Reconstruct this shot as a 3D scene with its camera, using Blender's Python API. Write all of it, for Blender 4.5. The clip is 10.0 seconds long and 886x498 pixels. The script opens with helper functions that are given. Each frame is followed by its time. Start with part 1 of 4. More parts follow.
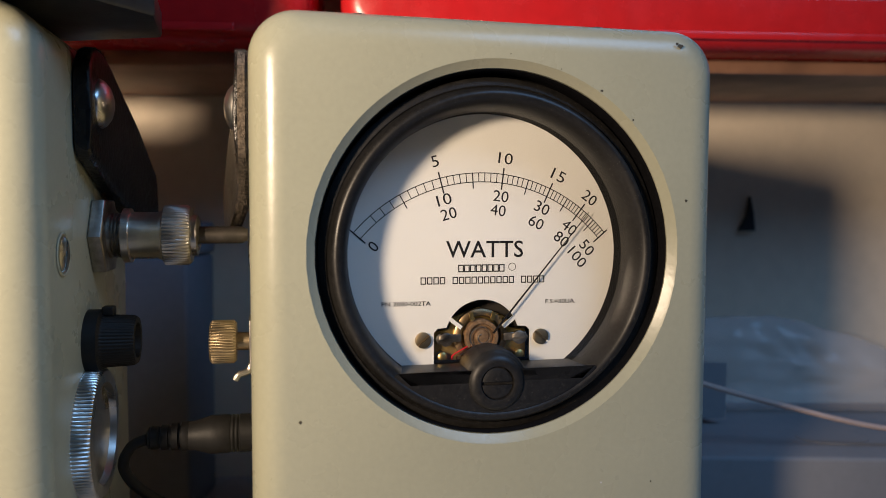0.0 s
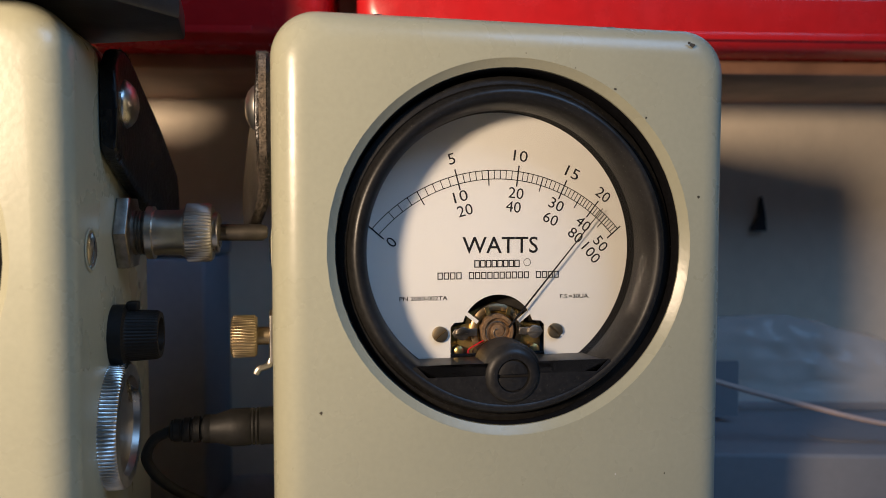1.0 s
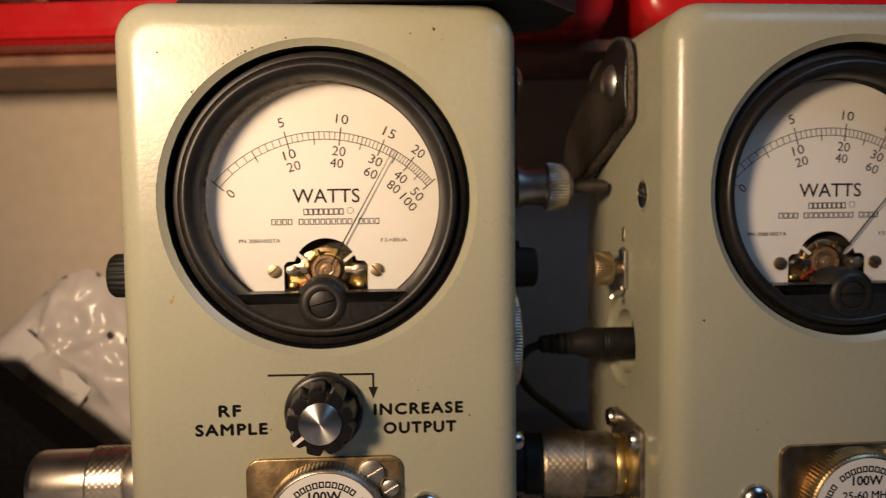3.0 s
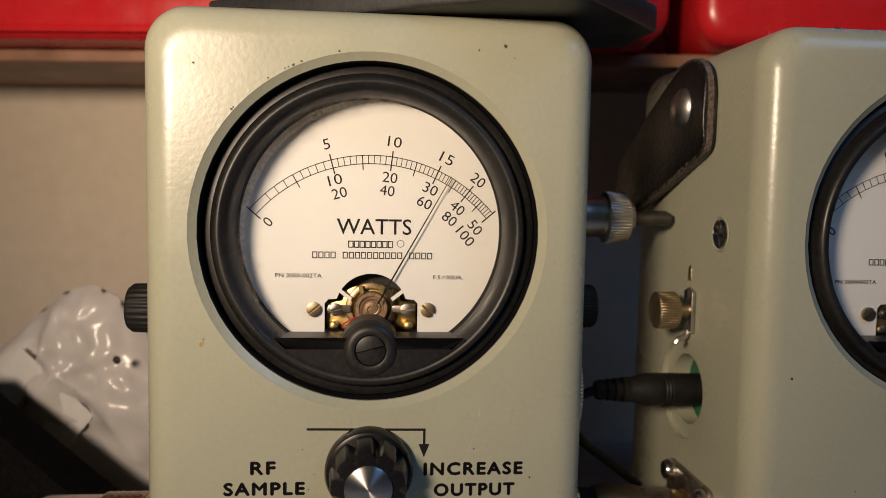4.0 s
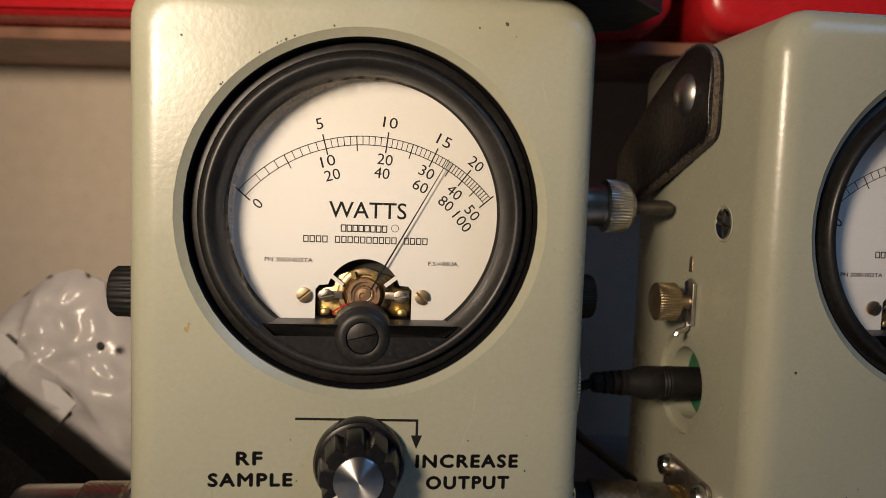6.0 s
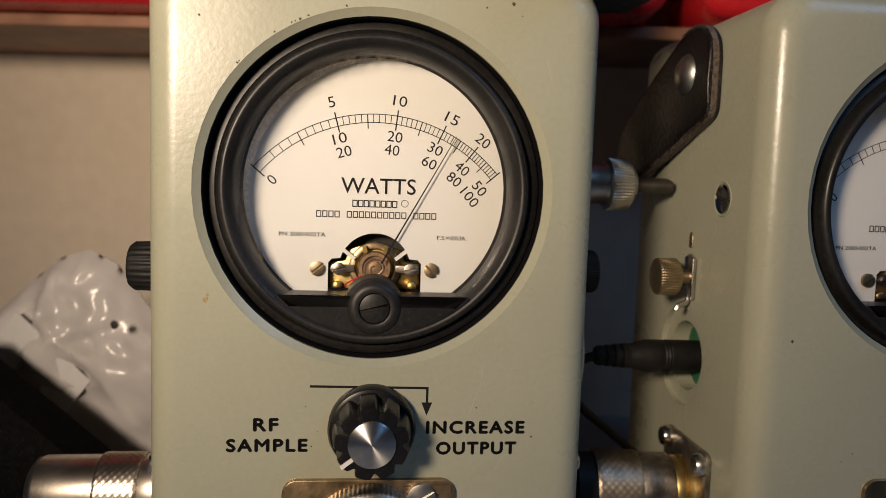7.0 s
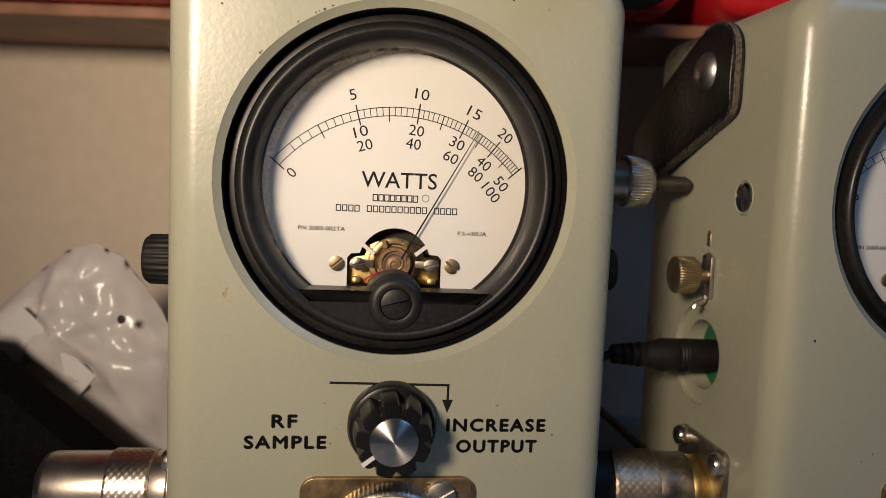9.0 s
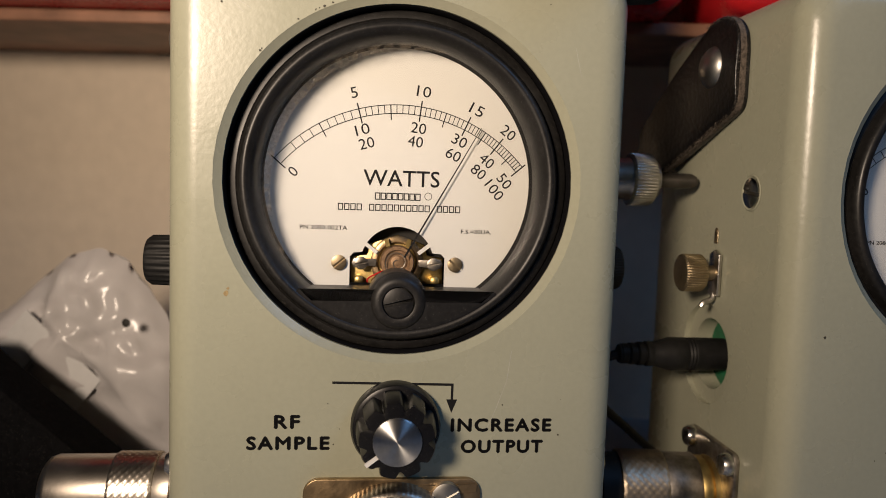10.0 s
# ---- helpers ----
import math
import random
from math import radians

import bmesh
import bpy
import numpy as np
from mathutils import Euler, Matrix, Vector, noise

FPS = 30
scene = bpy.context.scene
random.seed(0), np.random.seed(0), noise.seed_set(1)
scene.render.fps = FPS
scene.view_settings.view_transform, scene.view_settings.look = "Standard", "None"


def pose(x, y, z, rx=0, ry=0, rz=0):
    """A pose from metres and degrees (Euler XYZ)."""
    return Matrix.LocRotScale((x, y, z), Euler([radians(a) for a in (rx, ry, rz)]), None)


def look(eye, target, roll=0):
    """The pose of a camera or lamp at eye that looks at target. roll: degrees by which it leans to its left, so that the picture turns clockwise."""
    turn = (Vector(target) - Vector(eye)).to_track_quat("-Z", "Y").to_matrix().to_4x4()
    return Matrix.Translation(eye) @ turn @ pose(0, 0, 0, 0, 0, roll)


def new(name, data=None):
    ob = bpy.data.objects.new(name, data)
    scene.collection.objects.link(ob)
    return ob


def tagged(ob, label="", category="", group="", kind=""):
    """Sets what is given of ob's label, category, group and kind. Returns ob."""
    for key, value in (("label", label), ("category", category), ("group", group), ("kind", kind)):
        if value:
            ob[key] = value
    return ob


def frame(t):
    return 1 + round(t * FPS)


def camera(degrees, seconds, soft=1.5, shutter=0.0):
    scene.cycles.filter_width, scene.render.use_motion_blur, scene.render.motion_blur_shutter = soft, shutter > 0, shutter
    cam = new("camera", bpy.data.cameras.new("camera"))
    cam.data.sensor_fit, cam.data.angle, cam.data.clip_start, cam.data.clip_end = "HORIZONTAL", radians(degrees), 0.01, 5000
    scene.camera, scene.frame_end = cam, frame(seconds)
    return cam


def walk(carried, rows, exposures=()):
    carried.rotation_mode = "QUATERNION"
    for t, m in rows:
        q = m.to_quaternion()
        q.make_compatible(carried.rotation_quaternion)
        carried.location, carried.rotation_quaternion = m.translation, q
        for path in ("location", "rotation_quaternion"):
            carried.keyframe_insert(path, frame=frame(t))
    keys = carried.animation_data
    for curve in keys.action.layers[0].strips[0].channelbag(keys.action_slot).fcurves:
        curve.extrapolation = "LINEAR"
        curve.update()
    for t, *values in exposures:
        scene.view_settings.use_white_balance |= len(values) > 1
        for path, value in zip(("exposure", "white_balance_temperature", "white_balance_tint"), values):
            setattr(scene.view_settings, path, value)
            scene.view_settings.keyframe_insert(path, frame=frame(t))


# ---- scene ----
EXPOSURES = ((0, 0.40, 5650, 11), (1.2, 0.40, 5800, 13), (2.0, 0.06, 6800, 20), (2.5, -0.42, 6850, 20), (2.8, -0.48, 6650, 18), (3.2, -0.57, 6000, 15), (4.5, -0.65, 5450, 11), (10, -0.65, 5350, 12))
cam = camera(61.44, 10.0, soft=0.8, shutter=0.2)
cam.data.dof.use_dof, cam.data.dof.focus_distance, cam.data.dof.aperture_fstop = True, 0.190, 13.0
# seconds, x, y, z, yaw, pitch, roll
ROWS = [
    (0, -0.0097, -0.1715, 0.1316, 1.13, -3.15, 0.17),
    (0.5, -0.0098, -0.1725, 0.1312, 1.42, -2.75, 0.51),
    (1, -0.0113, -0.1755, 0.1295, 1.88, -2.77, 0.07),
    (1.2, -0.0065, -0.1855, 0.1309, 2.65, -4.00, -0.49),
    (1.5, -0.0056, -0.2055, 0.1340, 4.66, -3.02, -1.37),
    (1.8, -0.0294, -0.2222, 0.1377, 6.11, -3.91, -1.16),
    (2, -0.0467, -0.2383, 0.1377, 7.05, -3.39, -1.61),
    (2.5, -0.0693, -0.2385, 0.1285, 8.76, -4.44, -1.32),
    (3, -0.0843, -0.2317, 0.1201, 9.11, -3.86, -0.66),
    (3.2, -0.0961, -0.2286, 0.1217, 8.54, -3.91, -0.32),
    (4.3, -0.1082, -0.2047, 0.1320, 8.03, -4.44, 1.36),
    (4.5, -0.1069, -0.2018, 0.1316, 7.97, -4.47, 1.50),
    (5, -0.1102, -0.2028, 0.1323, 7.52, -4.56, 1.89),
    (5.5, -0.1097, -0.2030, 0.1310, 7.37, -4.57, 2.04),
    (7, -0.1114, -0.2126, 0.1234, 7.17, -5.24, 1.81),
    (7.5, -0.1169, -0.2130, 0.1233, 6.81, -5.19, 2.21),
    (8, -0.1199, -0.2130, 0.1210, 6.46, -5.32, 2.38),
    (8.5, -0.1188, -0.2128, 0.1212, 6.63, -5.38, 2.42),
    (9, -0.1197, -0.2113, 0.1220, 6.41, -5.29, 2.41),
    (9.5, -0.1190, -0.2099, 0.1202, 6.76, -5.18, 2.27),
    (10, -0.1183, -0.2095, 0.1196, 7.12, -4.77, 1.89),
]
walk(cam, [(t, look((x, y, z), (x - math.sin(radians(a)) * math.cos(radians(p)), y + math.cos(radians(a)) * math.cos(radians(p)), z + math.sin(radians(p))), r)) for t, x, y, z, a, p, r in ROWS], EXPOSURES)

# ---------------------------------------------------------------- world and light
world = bpy.data.worlds.new("room_dim")
scene.world = world
world.use_nodes = True
world.node_tree.nodes["Background"].inputs[0].default_value = (0.45, 0.6, 1.0, 1)
world.node_tree.nodes["Background"].inputs[1].default_value = 0.012

U = 0.8615          # metres per drawing unit: the instrument case is 130 units wide, 112 mm
ZO = 0.115          # height of the dial screws over the table, in drawing units


def area_lamp(name, eye, target, size, power, colour, spread=180):
    lamp = bpy.data.lights.new(name, "AREA")
    lamp.shape, lamp.size, lamp.energy, lamp.color = "DISK", size, power, colour
    lamp.spread = radians(spread)
    ob = new(name, lamp)
    ob.matrix_world = look(eye, target)
    return ob


area_lamp("bench_lamp", (-0.256, -0.405, 0.218), (-0.185, 0.0, 0.192), 0.075, 0.98, (1.0, 0.71, 0.43), 88)
area_lamp("ceiling_panel", (0.40, -0.32, 0.66), (0.0, 0.0, 0.1), 0.38, 1.6, (0.36, 0.63, 1.0))

# ---------------------------------------------------------------- materials


def mat(name, colour, rough=0.5, metal=0.0, grain=0.0, grain_scale=300.0, blotch=0.0, blotch_scale=25.0, bump=0.0, bump_scale=900.0, coat=0.0, rough_var=0.0, dust=0.0, shine=0.5):
    m = bpy.data.materials.new(name)
    m.use_nodes = True
    nt = m.node_tree
    b = nt.nodes["Principled BSDF"]
    b.inputs["Roughness"].default_value = rough
    b.inputs["Metallic"].default_value = metal
    b.inputs["Specular IOR Level"].default_value = shine
    b.inputs["Coat Weight"].default_value = coat
    b.inputs["Base Color"].default_value = (*colour, 1)
    co = nt.nodes.new("ShaderNodeTexCoord")

    def tex(scale, detail):
        n = nt.nodes.new("ShaderNodeTexNoise")
        n.inputs["Scale"].default_value, n.inputs["Detail"].default_value = scale, detail
        nt.links.new(co.outputs["Object"], n.inputs["Vector"])
        return n

    last = None
    for amount, scale in ((grain, grain_scale), (blotch, blotch_scale)):
        if amount > 0:
            n = tex(scale, 4)
            ramp = nt.nodes.new("ShaderNodeMapRange")
            ramp.inputs[1].default_value, ramp.inputs[2].default_value = 0.3, 0.7
            ramp.inputs[3].default_value, ramp.inputs[4].default_value = 1 - amount, 1 + amount
            nt.links.new(n.outputs["Fac"], ramp.inputs[0])
            mul = nt.nodes.new("ShaderNodeVectorMath")
            mul.operation = "MULTIPLY"
            if last is None:
                mul.inputs[0].default_value = colour
            else:
                nt.links.new(last, mul.inputs[0])
            nt.links.new(ramp.outputs[0], mul.inputs[1])
            last = mul.outputs[0]
    if dust > 0:
        # sparse pale specks and lint
        n = tex(2600, 2)
        ramp = nt.nodes.new("ShaderNodeMapRange")
        ramp.inputs[1].default_value, ramp.inputs[2].default_value = 0.66, 0.74
        ramp.inputs[3].default_value, ramp.inputs[4].default_value = 0.0, dust
        nt.links.new(n.outputs["Fac"], ramp.inputs[0])
        mix = nt.nodes.new("ShaderNodeMix")
        mix.data_type = "RGBA"
        mix.inputs[6].default_value = (*colour, 1)
        mix.inputs[7].default_value = (0.35, 0.33, 0.29, 1)
        nt.links.new(ramp.outputs[0], mix.inputs[0])
        if last is not None:
            nt.links.new(last, mix.inputs[6])
        last = mix.outputs[2]
    if last is not None:
        nt.links.new(last, b.inputs["Base Color"])
    if rough_var > 0:
        n = tex(60, 5)
        ramp = nt.nodes.new("ShaderNodeMapRange")
        ramp.inputs[1].default_value, ramp.inputs[2].default_value = 0.3, 0.7
        ramp.inputs[3].default_value, ramp.inputs[4].default_value = max(rough - rough_var, 0.02), min(rough + rough_var, 1)
        nt.links.new(n.outputs["Fac"], ramp.inputs[0])
        nt.links.new(ramp.outputs[0], b.inputs["Roughness"])
    if bump > 0:
        n = tex(bump_scale, 3)
        bp = nt.nodes.new("ShaderNodeBump")
        bp.inputs["Strength"].default_value, bp.inputs["Distance"].default_value = bump, 0.0004
        nt.links.new(n.outputs["Fac"], bp.inputs["Height"])
        nt.links.new(bp.outputs[0], b.inputs["Normal"])
    return m


def glass(name, tint=(1, 1, 1), gloss=0.03, ior=1.45):
    """Thin clear sheet: lets light straight through, with a mirror by its Fresnel."""
    m = bpy.data.materials.new(name)
    m.use_nodes = True
    nt = m.node_tree
    nt.nodes.clear()
    out = nt.nodes.new("ShaderNodeOutputMaterial")
    mix, tr, gl, fr = (nt.nodes.new("ShaderNode" + k) for k in ("MixShader", "BsdfTransparent", "BsdfGlossy", "Fresnel"))
    tr.inputs[0].default_value = (*tint, 1)
    gl.inputs["Roughness"].default_value = gloss
    fr.inputs[0].default_value = ior
    nt.links.new(fr.outputs[0], mix.inputs[0])
    nt.links.new(tr.outputs[0], mix.inputs[1])
    nt.links.new(gl.outputs[0], mix.inputs[2])
    nt.links.new(mix.outputs[0], out.inputs[0])
    return m


PAINT = mat("grey_green_enamel", (0.362, 0.366, 0.270), 0.29, grain=0.03, grain_scale=700, blotch=0.05, blotch_scale=18, bump=0.10, bump_scale=650, rough_var=0.06)
BAKELITE = mat("black_bakelite", (0.012, 0.0115, 0.011), 0.42, shine=0.42, grain=0.35, grain_scale=900, blotch=0.3, blotch_scale=40, bump=0.06, rough_var=0.1, dust=0.16)
RING_BLACK = mat("matt_black_ring", (0.005, 0.005, 0.006), 0.7, shine=0.1, grain=0.4, grain_scale=1200, bump=0.1)
KNOB_BLACK = mat("glossy_black_knob", (0.006, 0.006, 0.007), 0.32, shine=0.35, grain=0.3, grain_scale=1500, rough_var=0.1, dust=0.12)
CHIP = mat("bare_metal_chip", (0.30, 0.22, 0.09), 0.6, grain=0.4, grain_scale=1500)
SPECK = mat("dark_speck", (0.05, 0.045, 0.03), 0.7, grain=0.3)
SCRATCH = mat("pale_scratch", (0.42, 0.42, 0.35), 0.5, grain=0.1)
DIAL = mat("white_dial_plate", (0.73, 0.725, 0.69), 0.55, grain=0.012, grain_scale=500, blotch=0.02, blotch_scale=30)
INK = mat("black_ink", (0.008, 0.008, 0.009), 0.65, shine=0.2, grain=0.25, grain_scale=1500)
BRASS = mat("brass", (0.60, 0.45, 0.17), 0.36, 1.0, grain=0.15, grain_scale=400, rough_var=0.12)
OLD_BRASS = mat("tarnished_brass", (0.34, 0.25, 0.14), 0.38, 1.0, grain=0.3, grain_scale=220, blotch=0.4, blotch_scale=70, rough_var=0.15, bump=0.1)
OLD_BRASS_BRIGHT = mat("dull_brass", (0.40, 0.32, 0.20), 0.42, 1.0, grain=0.15, grain_scale=300, rough_var=0.1)
DARK_STEEL = mat("dark_oxidised_steel", (0.10, 0.09, 0.08), 0.45, 0.8, grain=0.2)
COPPER = mat("copper", (0.55, 0.25, 0.13), 0.3, 1.0, grain=0.2)
NICKEL = mat("nickel_plate", (0.52, 0.50, 0.46), 0.32, 1.0, grain=0.12, grain_scale=300, blotch=0.15, blotch_scale=60, rough_var=0.12)
CHROME = mat("chrome", (0.62, 0.61, 0.58), 0.22, 1.0, grain=0.1, blotch=0.15, blotch_scale=120, rough_var=0.1)
WORN_NICKEL = mat("worn_dirty_nickel", (0.32, 0.29, 0.25), 0.42, 1.0, grain=0.25, grain_scale=500, blotch=0.4, blotch_scale=120, rough_var=0.15, bump=0.15)
COIL_RED = mat("varnished_coil", (0.28, 0.18, 0.10), 0.45, 0.5, grain=0.3, grain_scale=1500)
POLISHED = mat("polished_nickel", (0.62, 0.57, 0.50), 0.33, 1.0, grain=0.08, grain_scale=400, blotch=0.12, blotch_scale=90, rough_var=0.07, bump=0.05)
SPUN = mat("spun_aluminium", (0.56, 0.56, 0.55), 0.38, 1.0, grain=0.08, grain_scale=800)
tang = SPUN.node_tree.nodes.new("ShaderNodeTangent")
tang.direction_type, tang.axis = "RADIAL", "Y"
SPUN.node_tree.links.new(tang.outputs[0], SPUN.node_tree.nodes["Principled BSDF"].inputs["Tangent"])
SPUN.node_tree.nodes["Principled BSDF"].inputs["Anisotropic"].default_value = 0.9
SPUN.node_tree.nodes["Principled BSDF"].inputs["Anisotropic Rotation"].default_value = 0.25
# near-black for painted shade in recesses, also the bag's dark spot
DARK = mat("recess_shade_and_spot", (0.02, 0.018, 0.015), 0.7, grain=0.3)
LEATHER = mat("black_leather", (0.007, 0.0065, 0.0065), 0.38, shine=0.4, grain=0.4, grain_scale=500, bump=0.6, bump_scale=700, rough_var=0.12)
SUEDE = mat("raw_leather_edge", (0.120, 0.098, 0.078), 0.95, grain=0.5, grain_scale=900, bump=0.9, bump_scale=1500)
RUBBER = mat("black_rubber", (0.010, 0.010, 0.010), 0.55, shine=0.3, grain=0.3, bump=0.15)
WARM_NICKEL = mat("handled_nickel", (0.46, 0.39, 0.29), 0.38, 1.0, grain=0.2, grain_scale=300, blotch=0.25, blotch_scale=90, rough_var=0.1)
WHITE = mat("white_plastic", (0.75, 0.74, 0.70), 0.4, grain=0.03)
GREEN = mat("green_circuit_board", (0.012, 0.11, 0.045), 0.4, grain=0.3)
RED = mat("red_plastic", (0.55, 0.016, 0.018), 0.25, grain=0.06, grain_scale=200, blotch=0.1, blotch_scale=12, bump=0.05, bump_scale=400, rough_var=0.08)
WALL = mat("beige_wall_paint", (0.70, 0.61, 0.48), 0.75, grain=0.04, grain_scale=120, blotch=0.07, blotch_scale=5, bump=0.3, bump_scale=250)
TABLE = mat("grey_bench_laminate", (0.36, 0.37, 0.39), 0.5, grain=0.1, grain_scale=150, blotch=0.12, blotch_scale=8)
BLACK_PLASTIC = mat("black_plastic", (0.016, 0.016, 0.017), 0.42, grain=0.25, grain_scale=600, bump=0.1, rough_var=0.1)
BLACK_CASE = mat("dull_black_case", (0.004, 0.004, 0.0045), 0.8, shine=0.05, grain=0.3, grain_scale=500, bump=0.15, dust=0.1)
PLAIN = mat("room_paint", (0.34, 0.32, 0.30), 0.8, grain=0.04, blotch=0.05, blotch_scale=3)
WOOD = mat("dark_shelf_wood", (0.26, 0.14, 0.085), 0.5, grain=0.3, grain_scale=60, blotch=0.25, blotch_scale=9)
STEEL_BLUE = mat("grey_painted_metal", (0.17, 0.20, 0.25), 0.5, grain=0.05, blotch=0.1)
CARD = mat("white_card", (0.62, 0.62, 0.62), 0.7, grain=0.03, blotch=0.05, blotch_scale=20)
# white card with the shade of the dim right corner put into its colour
SHADED_CARD = mat("shaded_white_card", (0.22, 0.225, 0.24), 0.7, grain=0.03, blotch=0.08, blotch_scale=20)
CABLE_BROWN = mat("brown_cable_jacket", (0.26, 0.085, 0.035), 0.4, grain=0.08, blotch=0.1)
WIRE = mat("pale_wire", (0.50, 0.38, 0.33), 0.5, grain=0.05)
LABEL_GREY = mat("grey_print", (0.22, 0.22, 0.23), 0.7)
YELLOW = mat("yellow_print", (0.75, 0.48, 0.03), 0.5, grain=0.05)
CYAN = mat("pale_blue_print", (0.22, 0.50, 0.62), 0.5, grain=0.1)
PURPLE = mat("purple_print", (0.20, 0.13, 0.50), 0.5, grain=0.15)
GREY_WRAP = mat("grey_plastic_wrap", (0.10, 0.10, 0.12), 0.3, grain=0.15, blotch=0.3, blotch_scale=60, bump=0.4, bump_scale=150)
MAROON = mat("dark_brown_print", (0.020, 0.008, 0.008), 0.3, grain=0.2)
GLASS = glass("clear_glass", (0.985, 0.985, 0.975), 0.06)

CLEAR_LID = glass("clear_plastic_lid", (0.80, 0.80, 0.80), 0.12)


def film_material(body):
    m = mat("crumpled_clear_film", (0.60, 0.58, 0.58), 0.24, blotch=0.1, blotch_scale=30, bump=0.5, bump_scale=120)
    nt = m.node_tree
    b, out = nt.nodes["Principled BSDF"], nt.nodes["Material Output"]
    tr, mix = nt.nodes.new("ShaderNodeBsdfTransparent"), nt.nodes.new("ShaderNodeMixShader")
    mix.inputs[0].default_value = body
    nt.links.new(tr.outputs[0], mix.inputs[1])
    nt.links.new(b.outputs[0], mix.inputs[2])
    nt.links.new(mix.outputs[0], out.inputs[0])
    return m


FILM, THIN_FILM = film_material(0.85), film_material(0.30)


def dust_material():
    """Patchy dust on glass: specks over a thin grey veil."""
    m = mat("glass_dust", (0.22, 0.19, 0.15), 0.95, grain=0.2, shine=0.1)
    nt = m.node_tree
    b, out = nt.nodes["Principled BSDF"], nt.nodes["Material Output"]
    co, n, ramp = (nt.nodes.new("ShaderNode" + k) for k in ("TexCoord", "TexNoise", "MapRange"))
    tr, mix = nt.nodes.new("ShaderNodeBsdfTransparent"), nt.nodes.new("ShaderNodeMixShader")
    n.inputs["Scale"].default_value, n.inputs["Detail"].default_value = 900, 6
    for k, v in ((1, 0.38), (2, 0.72), (3, 0.02), (4, 0.42)):
        ramp.inputs[k].default_value = v
    nt.links.new(co.outputs["Object"], n.inputs["Vector"])
    nt.links.new(n.outputs["Fac"], ramp.inputs[0])
    nt.links.new(ramp.outputs[0], mix.inputs[0])
    nt.links.new(tr.outputs[0], mix.inputs[1])
    nt.links.new(b.outputs[0], mix.inputs[2])
    nt.links.new(mix.outputs[0], out.inputs[0])
    return m


DUST = dust_material()

# ---------------------------------------------------------------- mesh helpers


def part(name, bm, material, parent=None, label="", smooth=40):
    """Links a bmesh, drawn in units, as one mesh object."""
    bmesh.ops.scale(bm, vec=(U, U, U), verts=bm.verts)
    bmesh.ops.recalc_face_normals(bm, faces=bm.faces)
    me = bpy.data.meshes.new(name)
    bm.to_mesh(me)
    bm.free()
    me.materials.append(material)
    if smooth:
        me.polygons.foreach_set("use_smooth", [True] * len(me.polygons))
        me.set_sharp_from_angle(angle=radians(smooth))
    ob = new(name, me)
    if parent:
        ob.parent = parent
    if label:
        ob["label"] = label
    return ob


def thing(name, m, label, category, group="", kind=""):
    ob = new(name)
    ob.empty_display_size = 0.02
    ob.matrix_world = m
    return tagged(ob, label, category, group, kind)


AXES = {
    "y": Matrix(((1, 0, 0, 0), (0, 0, 1, 0), (0, 1, 0, 0), (0, 0, 0, 1))),
    "x": Matrix(((0, 0, 1, 0), (1, 0, 0, 0), (0, 1, 0, 0), (0, 0, 0, 1))),
    "-x": Matrix(((0, 0, -1, 0), (1, 0, 0, 0), (0, 1, 0, 0), (0, 0, 0, 1))),
    "z": Matrix.Identity(4),
}


def lathe(profile, axis="y", at=(0, 0, 0), n=48, knurl=0.0, bm=None, caps=True):
    """Turns a profile of (radius, height) round an axis. knurl: depth of straight teeth, cut where the profile row has a third value."""
    bm = bm or bmesh.new()
    m = Matrix.Translation(at) @ (AXES[axis] if isinstance(axis, str) else axis)
    rings = []
    for row in profile:
        r, h = row[:2]
        ring = []
        for k in range(n):
            a = 2 * math.pi * k / n
            rr = r - (knurl if len(row) > 2 and (k // 2) % 2 else 0)
            ring.append(bm.verts.new(m @ Vector((rr * math.cos(a), rr * math.sin(a), h))))
        rings.append(ring)
    for p, q in zip(rings, rings[1:]):
        for k in range(n):
            bm.faces.new((p[k], p[(k + 1) % n], q[(k + 1) % n], q[k]))
    if caps:
        for ring in (rings[0], rings[-1]):
            if profile[0 if ring is rings[0] else -1][0] > 1e-6:
                bm.faces.new(ring)
    bmesh.ops.remove_doubles(bm, verts=bm.verts, dist=1e-7)
    return bm


def diamond(r, h0, h1, axis, at, n=112, rows=24, depth=0.00034):
    """A band with crossed knurling."""
    bm = bmesh.new()
    m = Matrix.Translation(at) @ (AXES[axis] if isinstance(axis, str) else axis)
    rings = []
    for j in range(rows + 1):
        h = h0 + (h1 - h0) * j / rows
        ring = []
        for k in range(n):
            peak = ((k + j) % 4 in (0,)) or ((k - j) % 4 in (0,))
            rr = r - (depth if peak else 0) - (depth if j in (0, rows) else 0)
            a = 2 * math.pi * k / n
            ring.append(bm.verts.new(m @ Vector((rr * math.cos(a), rr * math.sin(a), h))))
        rings.append(ring)
    for p, q in zip(rings, rings[1:]):
        for k in range(n):
            bm.faces.new((p[k], p[(k + 1) % n], q[(k + 1) % n], q[k]))
    bm.faces.new(rings[0])
    bm.faces.new(rings[-1])
    return bm


